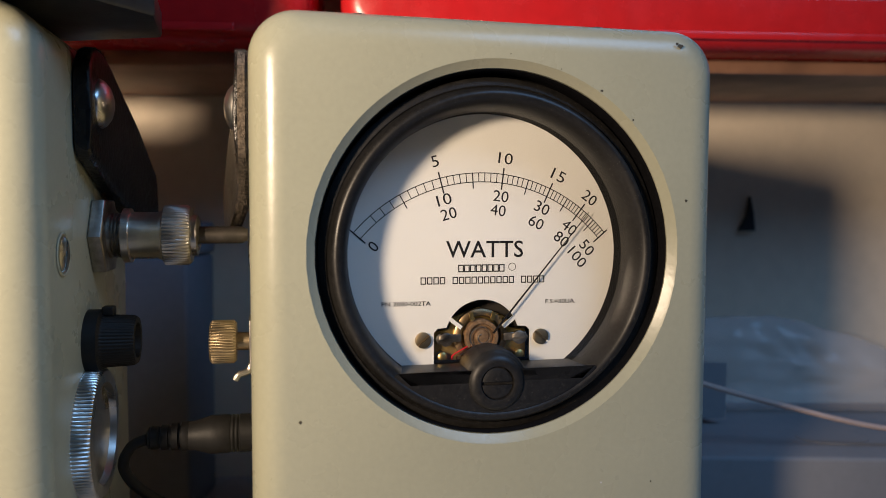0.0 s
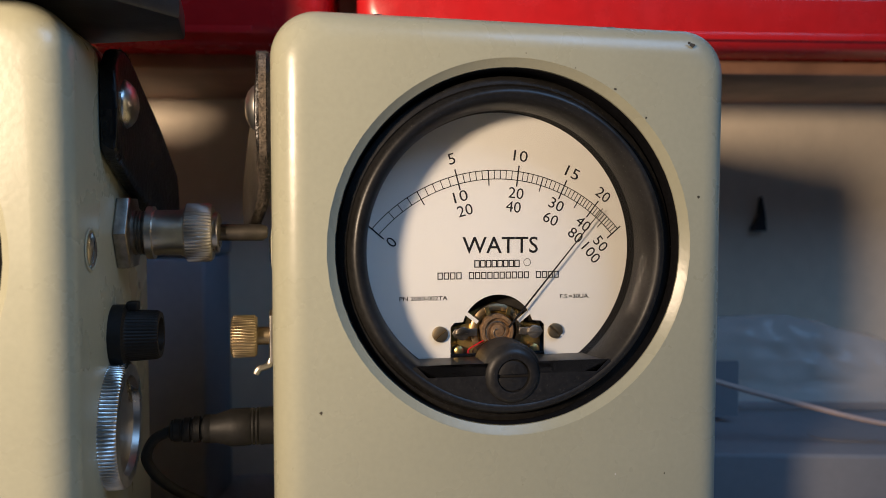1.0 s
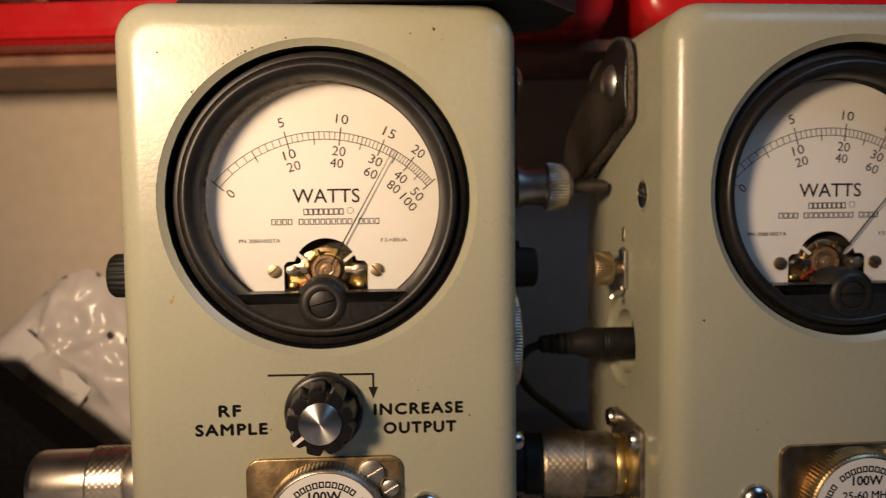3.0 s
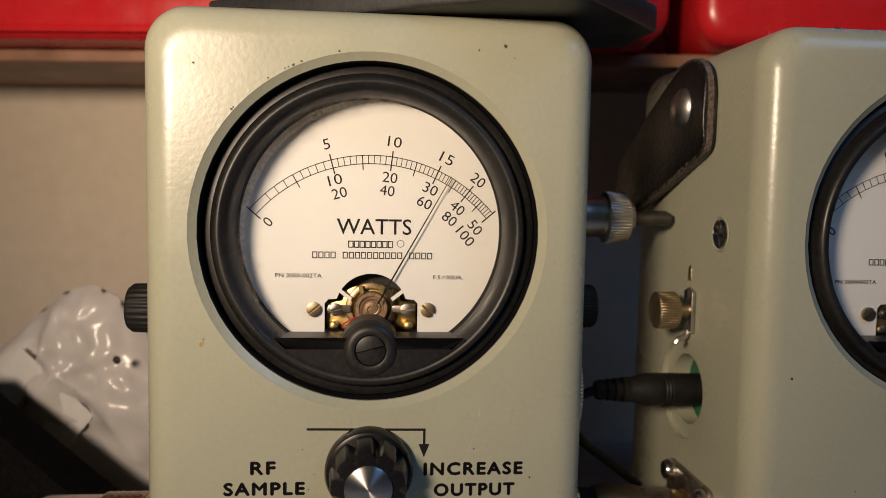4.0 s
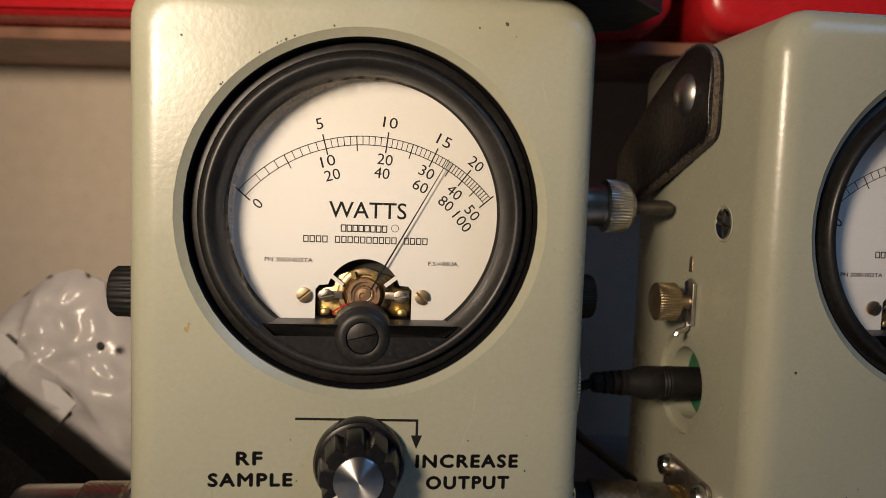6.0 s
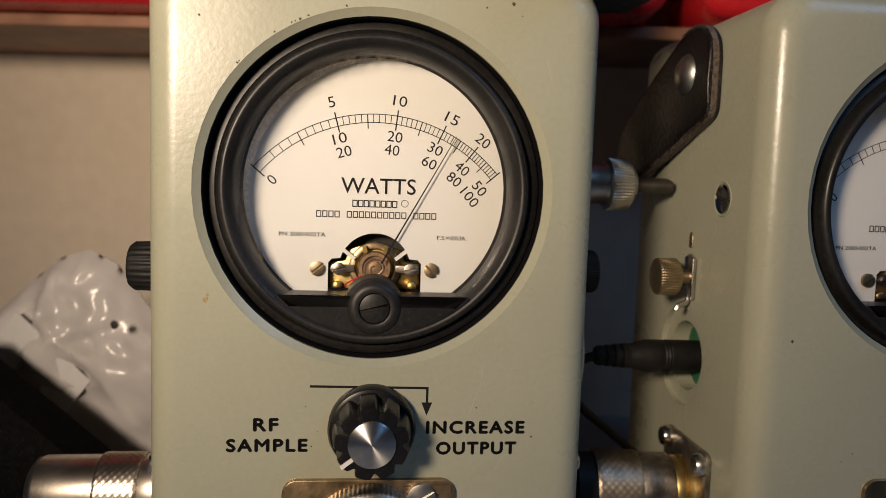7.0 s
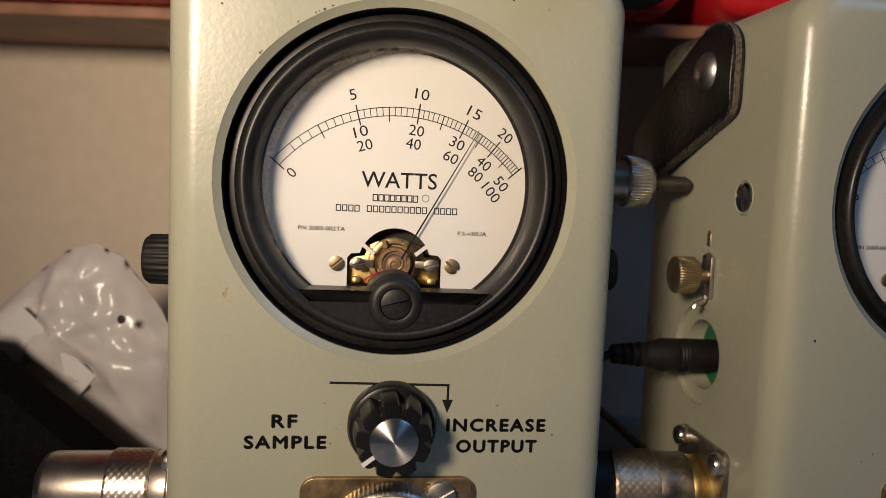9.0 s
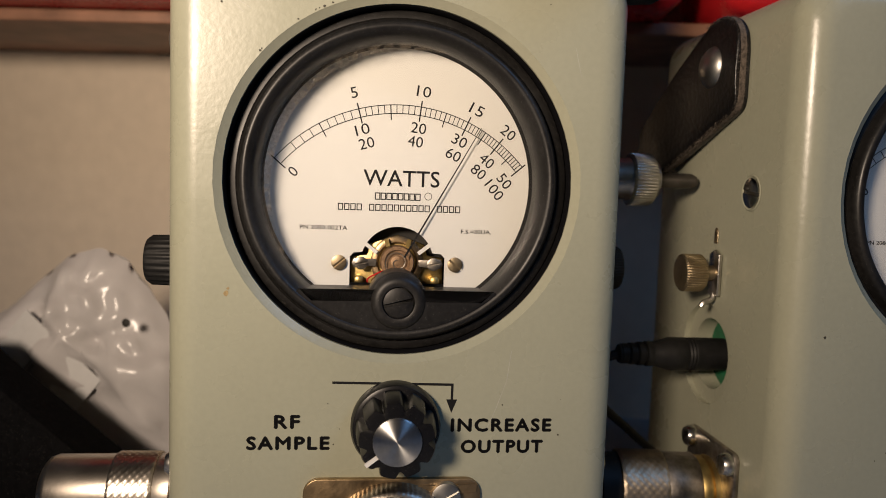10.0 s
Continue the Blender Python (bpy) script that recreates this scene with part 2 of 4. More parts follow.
def slab(outline, h0, h1, axis="y", at=(0, 0, 0), bevel=0.0, segments=2):
    """An outline of (a, b) pairs drawn out from h0 to h1."""
    bm = bmesh.new()
    m = Matrix.Translation(at) @ (AXES[axis] if isinstance(axis, str) else axis)
    low = [bm.verts.new(m @ Vector((a, b, h0))) for a, b in outline]
    high = [bm.verts.new(m @ Vector((a, b, h1))) for a, b in outline]
    n = len(outline)
    caps = [bm.faces.new(low), bm.faces.new(high)]
    for k in range(n):
        bm.faces.new((low[k], low[(k + 1) % n], high[(k + 1) % n], high[k]))
    bmesh.ops.recalc_face_normals(bm, faces=bm.faces)
    if bevel > 0:
        edges = list({e for f in caps for e in f.edges})
        bmesh.ops.bevel(bm, geom=edges, offset=bevel, segments=segments, profile=0.5, affect="EDGES")
    return bm


def block(x0, x1, y0, y1, z0, z1, bevel=0.0, segments=3):
    bm = bmesh.new()
    bmesh.ops.create_cube(bm, size=1, matrix=Matrix.LocRotScale(((x0 + x1) / 2, (y0 + y1) / 2, (z0 + z1) / 2), None, (x1 - x0, y1 - y0, z1 - z0)))
    if bevel > 0:
        bmesh.ops.bevel(bm, geom=bm.edges[:], offset=bevel, segments=segments, profile=0.5, affect="EDGES")
    return bm


def round_rect(hx, z0, z1, r, n=10):
    pts = []
    for cx, cz, a0 in ((hx - r, z1 - r, 0), (-hx + r, z1 - r, 90), (-hx + r, z0 + r, 180), (hx - r, z0 + r, 270)):
        for k in range(n + 1):
            a = radians(a0 + 90 * k / n)
            pts.append((cx + r * math.cos(a), cz + r * math.sin(a)))
    return pts


def tube(points, r, n=10, taper=None):
    """A round cord through points, smoothed."""
    pts = [Vector(p) for p in points]
    fine = []
    for i in range(len(pts) - 1):
        p0, p1, p2, p3 = pts[max(i - 1, 0)], pts[i], pts[i + 1], pts[min(i + 2, len(pts) - 1)]
        for k in range(8):
            t = k / 8
            fine.append(0.5 * ((2 * p1) + (p2 - p0) * t + (2 * p0 - 5 * p1 + 4 * p2 - p3) * t * t + (3 * p1 - p0 - 3 * p2 + p3) * t ** 3))
    fine.append(pts[-1])
    bm = bmesh.new()
    rings, side = [], None
    for i, p in enumerate(fine):
        d = (fine[min(i + 1, len(fine) - 1)] - fine[max(i - 1, 0)]).normalized()
        side = (side - side.dot(d) * d) if side else d.orthogonal()
        side.normalize()
        up = d.cross(side)
        rr = r if taper is None else r * (1 + (taper - 1) * i / (len(fine) - 1))
        rings.append([bm.verts.new(p + rr * (math.cos(2 * math.pi * k / n) * side + math.sin(2 * math.pi * k / n) * up)) for k in range(n)])
    for p, q in zip(rings, rings[1:]):
        for k in range(n):
            bm.faces.new((p[k], p[(k + 1) % n], q[(k + 1) % n], q[k]))
    bm.faces.new(rings[0])
    bm.faces.new(rings[-1])
    return bm


def letters(body, centre, width, height, y, turn=0.0, bold=0.0, thick=0.00006, spacing=1.0):
    """Printed letters as thin raised ink, lying in a plane that faces -y."""
    cu = bpy.data.curves.new("letters", "FONT")
    cu.body, cu.size, cu.extrude, cu.offset, cu.resolution_u = body, 1.0, 0.02, bold, 3
    cu.space_character = spacing
    ob = new("letters", cu)
    me = bpy.data.meshes.new_from_object(ob.evaluated_get(bpy.context.evaluated_depsgraph_get()))
    bpy.data.objects.remove(ob)
    bpy.data.curves.remove(cu)
    bm = bmesh.new()
    bm.from_mesh(me)
    bpy.data.meshes.remove(me)
    xs, ys = [v.co.x for v in bm.verts], [v.co.y for v in bm.verts]
    cx, cy = (min(xs) + max(xs)) / 2, (min(ys) + max(ys)) / 2
    sy = height / (max(ys) - min(ys))
    sx = width / (max(xs) - min(xs)) if width else sy
    c, s = math.cos(radians(-turn)), math.sin(radians(-turn))
    for v in bm.verts:
        a, b = (v.co.x - cx) * sx, (v.co.y - cy) * sy
        v.co = (centre[0] + c * a - s * b, y - thick * (0.5 + v.co.z / 0.04), centre[1] + s * a + c * b)
    return bm


def split_letters(bm):
    """One bmesh for each letter of a word: the pieces that overlap along x belong together."""
    bm.verts.ensure_lookup_table()
    seen, groups = set(), []
    for v in bm.verts:
        if v in seen:
            continue
        stack, isle = [v], []
        seen.add(v)
        while stack:
            w = stack.pop()
            isle.append(w)
            for e in w.link_edges:
                o = e.other_vert(w)
                if o not in seen:
                    seen.add(o)
                    stack.append(o)
        lo, hi = min(w.co.x for w in isle), max(w.co.x for w in isle)
        for g in groups:
            if min(hi, g[1]) - max(lo, g[0]) > 0.5 * min(hi - lo, g[1] - g[0]):
                g[0], g[1] = min(g[0], lo), max(g[1], hi)
                g[2].update(isle)
                break
        else:
            groups.append([lo, hi, set(isle)])
    out = []
    for lo, hi, vs in groups:
        one, made = bmesh.new(), {}
        for w in vs:
            made[w] = one.verts.new(w.co)
        for f in bm.faces:
            if f.verts[0] in vs:
                one.faces.new([made[w] for w in f.verts])
        out.append(one)
    bm.free()
    return out


def embolden(bm, d):
    """Thickens printed letters by a set of shifted copies."""
    geom = bm.verts[:] + bm.edges[:] + bm.faces[:]
    for dx, dz in ((d, 0), (-d, 0), (0, d), (0, -d)):
        copy = bmesh.ops.duplicate(bm, geom=geom)
        bmesh.ops.translate(bm, vec=(dx, -0.000002, dz), verts=[g for g in copy["geom"] if isinstance(g, bmesh.types.BMVert)])
    return bm


def bars(widths, centre, height, y, turn_radius=0.0, thick=0.00006, fill=0.62, step=1.0, line=0.14):
    """A row of small hollow boxes, one a character, for a maker's mark."""
    bm = bmesh.new()
    n = len(widths)
    w, e = height * fill, height * line
    for k, ch in enumerate(widths):
        if ch == " ":
            continue
        a = (k - (n - 1) / 2) * step * height
        if turn_radius:
            m = Matrix.Translation((centre[0], y - thick / 2, centre[1])) @ Matrix.Rotation(a / turn_radius, 4, "Y") @ Matrix.Translation((0, 0, turn_radius))
        else:
            m = Matrix.Translation((centre[0] + a, y - thick / 2, centre[1]))
        for x, z, sx, sz in ((-w / 2, 0, e, height), (w / 2, 0, e, height), (0, height / 2 - e / 2, w, e), (0, e / 2 - height / 2, w, e)):
            bmesh.ops.create_cube(bm, size=1, matrix=m @ Matrix.Translation((x, 0, z)) @ Matrix.Diagonal((sx, thick, sz, 1)))
    return bm


def shift(bm, v):
    bmesh.ops.translate(bm, vec=v, verts=bm.verts)
    return bm

# ---------------------------------------------------------------- the room
WALL_Y = 0.228


def structure(name, bm, material, label, category):
    return tagged(part(name, bm, material), label, category, kind="structure")


structure("table", slab([(-1.6, -0.55), (1.6, -0.55), (1.6, 0.362), (-1.6, 0.0935)], -0.03, 0.0, "z", bevel=0.002), TABLE, "grey laminate workbench top under the instruments", "workbench")
wall_north = structure("wall_north", block(-1.75, 1.75, 0.0, 0.065, -0.9, 2.1), WALL, "beige painted wall behind the bench", "wall")
wall_north.matrix_world = pose(0, WALL_Y * U, 0, 0, 0, 4.8)
structure("wall_south", block(-1.7, 1.7, -2.6, -2.52, -0.9, 2.1), PLAIN, "plain painted wall opposite the bench", "wall")
structure("wall_west", block(-1.78, -1.7, -2.6, 0.08, -0.9, 2.1), PLAIN, "plain painted side wall", "wall")
structure("wall_east", block(1.7, 1.78, -2.6, 0.37, -0.9, 2.1), PLAIN, "plain painted side wall", "wall")
structure("floor", slab([(-1.78, -2.6), (1.78, -2.6), (1.78, 0.445), (-1.78, 0.146)], -0.95, -0.9, "z"), TABLE, "grey floor of the workroom", "floor")
structure("ceiling", slab([(-1.78, -2.6), (1.78, -2.6), (1.78, 0.445), (-1.78, 0.146)], 2.1, 2.15, "z"), PLAIN, "plain pale ceiling of the workroom", "ceiling")

# ---------------------------------------------------------------- the wattmeters
W2, TOP, BOT, DEEP = 0.065, 0.0885, -0.115, 0.0975
DC, HOLE_R = 0.0246, 0.0496        # dial centre height, radius of the hole in the case
DIAL_Y = 0.0169
DIAL_SIZE = 1.04    # the dial and movement against the size at which they are drawn
PIVOT = -0.0015
ARC = 0.984          # radius of the scale against the numerals
EX, EZ = 0.0003, -0.0812     # middle of the plug-in element


def place(bm):
    """From the dial's own heights to heights over the table."""
    return shift(bm, (0, 0, ZO))


def meter_case(cx, hz):
    bm = bmesh.new()
    n = 12
    fillet, steps = 0.0085, 7
    rings = []
    rows = [(0.0005, DEEP), (0.0, DEEP - 0.0005)]
    for k in range(steps + 1):
        a = radians(90 * k / steps)
        rows.append((fillet * (1 - math.cos(a)), fillet * (1 - math.sin(a))))
    for inset, y in rows:
        corners = round_rect(W2 - inset, BOT + inset, TOP - inset, max(0.0125 - 0.6 * inset, 0.004), n)
        pts = []
        for k, (x, z) in enumerate(corners):
            pts.append((x, z))
            if k % (n + 1) == n:      # even points along the straight side up to the next corner
                x2, z2 = corners[(k + 1) % len(corners)]
                pts += [(x + (x2 - x) * j / 24, z + (z2 - z) * j / 24) for j in range(1, 24)]
        rings.append([bm.verts.new((x, y, z)) for x, z in pts])
    m = len(rings[0])
    # round hole: wall with a softened lip, down to a shelf behind the bezel
    angles = [math.atan2(v.co.z - hz, v.co.x - cx) for v in rings[-1]]
    rim = [Vector((cx + (HOLE_R + 0.0020) * math.cos(a), 0, hz + (HOLE_R + 0.0020) * math.sin(a))) for a in angles]
    edge = [v.co.copy() for v in rings[-1]]
    for f in (0.10, 0.80):
        rings.append([bm.verts.new(p.lerp(q, f)) for p, q in zip(edge, rim)])
    for r, y in ((HOLE_R + 0.0020, 0.0), (HOLE_R + 0.0016, 0.0004), (HOLE_R - 0.0002, 0.0019), (HOLE_R - 0.0006, 0.0060), (HOLE_R - 0.0008, 0.0300)):
        rings.append([bm.verts.new((cx + r * math.cos(a), y, hz + r * math.sin(a))) for a in angles])
    for p, q in zip(rings, rings[1:]):
        for k in range(m):
            bm.faces.new((p[k], p[(k + 1) % m], q[(k + 1) % m], q[k]))
    bm.faces.new(rings[0])
    bm.faces.new(rings[-1])
    return bm


def scale_angle(v):
    """Degrees from upright at which the value v of the 0 to 25 scale stands."""
    xs, ys = (0, 2.5, 5, 7.5, 10, 12.5, 15, 17.5, 20, 22.5, 25), (-49.2, -29.6, -15.0, -3.8, 6.9, 16.0, 24.3, 31.4, 37.6, 43.5, 49.4)
    return float(np.interp(v, xs, ys))


def window_outline(r, chord, n=40):
    """The clear opening of the bezel: a circle cut by a chord, with the boss of the zero screw reaching up."""
    pts = []
    a0 = math.asin((chord - DC) / r)
    for k in range(n + 1):
        a = a0 + (math.pi - 2 * a0) * k / n
        pts.append((r * math.cos(a), DC + r * math.sin(a)))
    return pts


def dial_outline():
    r, chord = 0.0424, -0.0085
    pts = window_outline(r, chord)
    # notch for the movement, from the left foot over to the right
    pts += [(-0.0139, chord), (-0.0139, 0.0018), (-0.0128, 0.0030), (-0.0103, 0.0032)]
    for k in range(17):
        a = radians(162 - 144 * k / 16)
        pts.append((0.0108 * math.cos(a), 0.0108 * math.sin(a)))
    pts += [(0.0103, 0.0032), (0.0128, 0.0030), (0.0139, 0.0018), (0.0139, chord)]
    return pts


def chin_outline():
    """The black lower part of the bezel, with its boss."""
    pts = []
    r = 0.0444
    a0 = math.asin((-0.0066 - DC) / r)
    for k in range(31):
        a = a0 - (math.pi + 2 * a0) * k / 30
        pts.append((r * math.cos(a), DC + r * math.sin(a)))
    left = []
    for k in range(15):
        a = radians(158 - 136 * k / 14)
        left.append((0.0088 * math.cos(a), -0.0098 + 0.0088 * math.sin(a)))
    pts += [(-0.0120, -0.0066), (-0.0100, -0.0066)] + left + [(0.0100, -0.0066), (0.0120, -0.0066)]
    return pts


def slotted(r, head, slot_w, axis, at, turn, slot_deep=0.0006, dome=0.0004):
    """A screw head with a real slot: two half discs over a smaller core."""
    bm = bmesh.new()
    m = Matrix.Translation(at) @ AXES[axis] @ Matrix.Rotation(radians(turn), 4, "Z")
    for side in (1, -1):
        a0 = math.asin(slot_w / 2 / r)
        pts = []
        for k in range(15):
            a = a0 + (math.pi - 2 * a0) * k / 14
            pts.append((r * math.cos(a), side * r * math.sin(a)))
        base = [bm.verts.new(m @ Vector((x, y, 0))) for x, y in pts]
        mid = [bm.verts.new(m @ Vector((x, y, -head + dome))) for x, y in pts]
        top = [bm.verts.new(m @ Vector((0.72 * x, max(0.72 * abs(y), slot_w / 2) * side, -head))) for x, y in pts]
        for p, q in ((base, mid), (mid, top)):
            for k in range(len(pts)):
                bm.faces.new((p[k], p[(k + 1) % len(pts)], q[(k + 1) % len(pts)], q[k]))
        bm.faces.new(top)
    lathe([(r * 0.99, 0.0002), (r * 0.99, -head + slot_deep)], Matrix.Translation((0, 0, 0)) @ m.to_3x3().to_4x4(), at, 20, bm=bm)
    return bm


# strap outline as pairs of upper and lower points (depth, height) and the stand-off from the case
STRAP = ((0.0305, 0.0715, 0.0305, 0.0570, 0.0006), (0.0322, 0.0780, 0.0312, 0.0540, 0.0006), (0.0375, 0.0828, 0.0340, 0.0515, 0.0006), (0.0450, 0.0842, 0.0440, 0.0478, 0.0008), (0.0540, 0.0826, 0.0560, 0.0430, 0.0012),
         (0.0660, 0.0752, 0.0690, 0.0375, 0.0026), (0.0780, 0.0655, 0.0800, 0.0320, 0.0050), (0.0870, 0.0570, 0.0880, 0.0285, 0.0066), (0.0940, 0.0505, 0.0940, 0.0260, 0.0078))


def smooth_rows(rows, n=5):
    """Rows of numbers with a flowing curve put through them."""
    a = np.array(rows)
    out = []
    for i in range(len(a) - 1):
        p0, p1, p2, p3 = a[max(i - 1, 0)], a[i], a[i + 1], a[min(i + 2, len(a) - 1)]
        for k in range(n):
            t = k / n
            out.append(0.5 * (2 * p1 + (p2 - p0) * t + (2 * p0 - 5 * p1 + 4 * p2 - p3) * t * t + (3 * p1 - p0 - 3 * p2 + p3) * t ** 3))
    out.append(a[-1])
    return [tuple(float(v) for v in r) for r in out]


STRAP = smooth_rows(STRAP)


def strap(side):
    """The riveted end of the leather carrying handle, laid back along the case."""
    bm = bmesh.new()
    rows = []
    for i, (y1, z1, y0, z0, off) in enumerate(STRAP):
        x0 = W2 + off
        x1 = x0 + 0.0042 - 0.0012 * max(0, 1 - i / 3) ** 2
        ring = []
        for s, x in ((0, x0), (-0.01, x0 + 0.0016), (0.005, x1 - 0.0010), (0.03, x1 - 0.0003), (0.08, x1), (0.25, x1 + 0.0003), (0.5, x1 + 0.0005), (0.75, x1 + 0.0003), (0.92, x1), (0.97, x1 - 0.0003), (0.995, x1 - 0.0010), (1.01, x0 + 0.0016), (1, x0)):
            ring.append(bm.verts.new((side * x, y0 + s * (y1 - y0), z0 + s * (z1 - z0))))
        rows.append(ring)
    n = len(rows[0])
    for p, q in zip(rows, rows[1:]):
        for k in range(n):
            bm.faces.new((p[k], p[(k + 1) % n], q[(k + 1) % n], q[k]))
    bm.faces.new(rows[0])
    bm.faces.new(rows[-1])
    return bm


def strap_edge(side, fuzz=1.0):
    """The raw cut edge along the strap: many short fibres."""
    rng = random.Random(5 + side)
    bm = bmesh.new()
    line = [(y0, z0, off) for _, _, y0, z0, off in reversed(STRAP)] + [(y1, z1, off) for y1, z1, _, _, off in STRAP[:21]]
    for (y0, z0, o0), (y1, z1, o1) in zip(line, line[1:]):
        d = Vector((0, y1 - y0, z1 - z0))
        nrm = Vector((0, d.z, -d.y)).normalized()      # into the strap
        out = nrm * -0.00025
        bm.faces.new([bm.verts.new(Vector((side * (W2 + o + w), y, z)) + out) for o, w, y, z in ((o0, 0.0012, y0, z0), (o1, 0.0012, y1, z1), (o1, 0.0033, y1, z1), (o0, 0.0033, y0, z0))])
        for k in range(int(fuzz * d.length / 0.00005)):
            t = rng.random()
            p = Vector((side * (W2 + o0 + t * (o1 - o0) + 0.0008 + rng.random() * 0.0032), y0 + t * d.y, z0 + t * d.z))
            way = (-nrm + Vector((rng.uniform(-0.9, 0.9), rng.uniform(-0.9, 0.9), rng.uniform(-0.9, 0.9)))).normalized() * rng.uniform(0.0004, 0.0015)
            s = way.orthogonal().normalized() * 0.00010
            a = p + nrm * 0.0006
            bm.faces.new([bm.verts.new(v) for v in (a - s, a + s, p + way)])
            bm.faces.new([bm.verts.new(v) for v in (p - s + way * 0.2, p + s * 2 + way * 0.1, p + way.orthogonal() * 0.6 + way * 0.4)])
    return bm


def build_meter(name, m, label, value, sampler):
    root = thing(name, m, label, "wattmeter", "pair of wattmeters")

    def add(nm, bm, material, parent=root, lab="", smooth=40):
        return part(nm, place(bm), material, parent, lab, smooth)

    cx = -0.0003 if sampler else 0.0006      # the opening sits a touch off the middle
    def add_dial(nm, bm, material, parent=root, lab="", smooth=40):
        bmesh.ops.scale(bm, vec=(DIAL_SIZE, 1, DIAL_SIZE), verts=bm.verts)
        return add(nm, bm, material, parent, lab, smooth)

    hz = DC if sampler else DC + 0.0010
    case = add("case", meter_case(cx, hz), PAINT, lab="grey-green enamelled case with rounded edges")
    # near-black sleeve that paints the shade deep in the hole
    add("hole_shade", lathe([(0.0488, 0.0093), (0.0488, 0.0296), (0.0, 0.0296)], "y", (cx, 0, hz), 64, caps=False), DARK, case)
    add("skirt", lathe([(0.0492, 0.0022), (0.0489, 0.0026), (0.0489, 0.0100)], "y", (cx, 0, hz), 96, caps=False), RING_BLACK, case, "black gasket inside the round hole")
    # bezel: flat outer ring, groove, rounded inner ring falling to the glass
    prof = [(0.0486, 0.0092), (0.0486, 0.0060), (0.0482, 0.0056), (0.0464, 0.0054), (0.0460, 0.0058), (0.0458, 0.0054), (0.0455, 0.0038), (0.0449, 0.0025), (0.0441, 0.0019), (0.0432, 0.0019), (0.0424, 0.0025), (0.0416, 0.0037), (0.0409, 0.0056), (0.0404, 0.0082), (0.0401, 0.0120)]
    bezel = add("bezel", lathe(prof, "y", (cx, 0, DC), 96, caps=False), BAKELITE, lab="round black bakelite bezel")
    add("inner_wall", lathe([(0.0401, 0.0120), (0.0400, 0.0166)], "y", (cx, 0, DC), 96, caps=False), RING_BLACK, bezel)
    add("chin", slab(chin_outline(), 0.0020, 0.0172, "y", (cx, 0, 0), bevel=0.0029, segments=6), BAKELITE, bezel)
    add("boss", lathe([(0.0084, 0.0034), (0.0080, 0.0022), (0.0073, 0.0013), (0.0064, 0.0008), (0.0054, 0.0007), (0.0047, 0.0009), (0.0045, 0.0016), (0.0045, 0.0040)], "y", (0, 0, -0.0097), 40, caps=False), BAKELITE, bezel)
    add("zero_screw", slotted(0.0043, 0.0026, 0.0010, "y", (0, 0.0036, -0.0097), 14 if sampler else 0, 0.0026), BAKELITE, bezel, "black slotted zero-set screw")
    pane = add("glass", slab(window_outline(0.0424, -0.0078), 0.0078, 0.0088, "y", (cx, 0, 0)), GLASS, bezel, smooth=0)
    pane.visible_shadow = False
    if sampler:
        # dust caught along the upper left of the glass
        bm = bmesh.new()
        ring = []
        for k in range(61):
            a = radians(70 + 150 * k / 60)
            inner = 0.0402 - 0.0036 * math.sin(math.pi * k / 60) ** 0.6
            ring.append([bm.verts.new((cx + r * math.cos(a), 0.0093, DC + r * math.sin(a))) for r in (0.0402, (0.0402 + inner) / 2, inner)])
        for p, q in zip(ring, ring[1:]):
            for k in range(2):
                bm.faces.new((p[k], p[k + 1], q[k + 1], q[k]))
        add("dust_film", bm, DUST, bezel, "grey dust along the edge of the glass")
    # dial
    dial = add_dial("dial", slab(dial_outline(), DIAL_Y, DIAL_Y + 0.0007, "y"), DIAL, lab="white dial plate with a black watts scale")
    bm = bmesh.new()

    def stroke(r0, r1, deg, w):
        mm = Matrix.Translation((0, DIAL_Y - 0.00003, PIVOT)) @ Matrix.Rotation(radians(deg), 4, "Y")
        bmesh.ops.create_cube(bm, size=1, matrix=mm @ Matrix.Translation((0, 0, ARC * (r0 + r1) / 2)) @ Matrix.Diagonal((w, 0.00006, r1 - r0, 1)))

    for k in range(51):
        v = k / 2
        deg = scale_angle(v)
        if k % 10 == 0:
            stroke(0.0440, 0.0500 if k not in (0, 50) else 0.0494, deg, 0.00038)
        elif k % 5 == 0:
            stroke(0.0440, 0.0483, deg, 0.00030)
        elif k > 2 or k == 2:
            stroke(0.0458, 0.0483, deg, 0.00022)
    add_dial("scale_ticks", bm, INK, dial, smooth=0)
    for r in (0.0483 * ARC, 0.0458 * ARC):
        bm = bmesh.new()
        for k in range(96):
            d0 = -49.2 + 98.6 * k / 96
            d1 = d0 + 98.6 / 96
            vs = []
            for d, rr in ((d0, r - 0.00012), (d1, r - 0.00012), (d1, r + 0.00012), (d0, r + 0.00012)):
                vs.append(bm.verts.new((rr * math.sin(radians(d)), DIAL_Y - 0.00005, PIVOT + rr * math.cos(radians(d)))))
            bm.faces.new(vs)
        add_dial("scale_arc", bm, INK, dial, smooth=0)
    numerals = (("0", -0.0306, 0.0259), ("5", -0.0137, 0.0490), ("10", 0.0064, 0.0501), ("15", 0.0220, 0.0455), ("20", 0.0315, 0.0393), ("10", -0.0111, 0.0386), ("20", 0.0051, 0.0396), ("30", 0.0172, 0.0364),
                ("40", 0.0254, 0.0309), ("50", 0.0309, 0.0251), ("20", -0.0098, 0.0347), ("40", 0.0043, 0.0357), ("60", 0.0155, 0.0323), ("80", 0.0231, 0.0276), ("100", 0.0280, 0.0224))
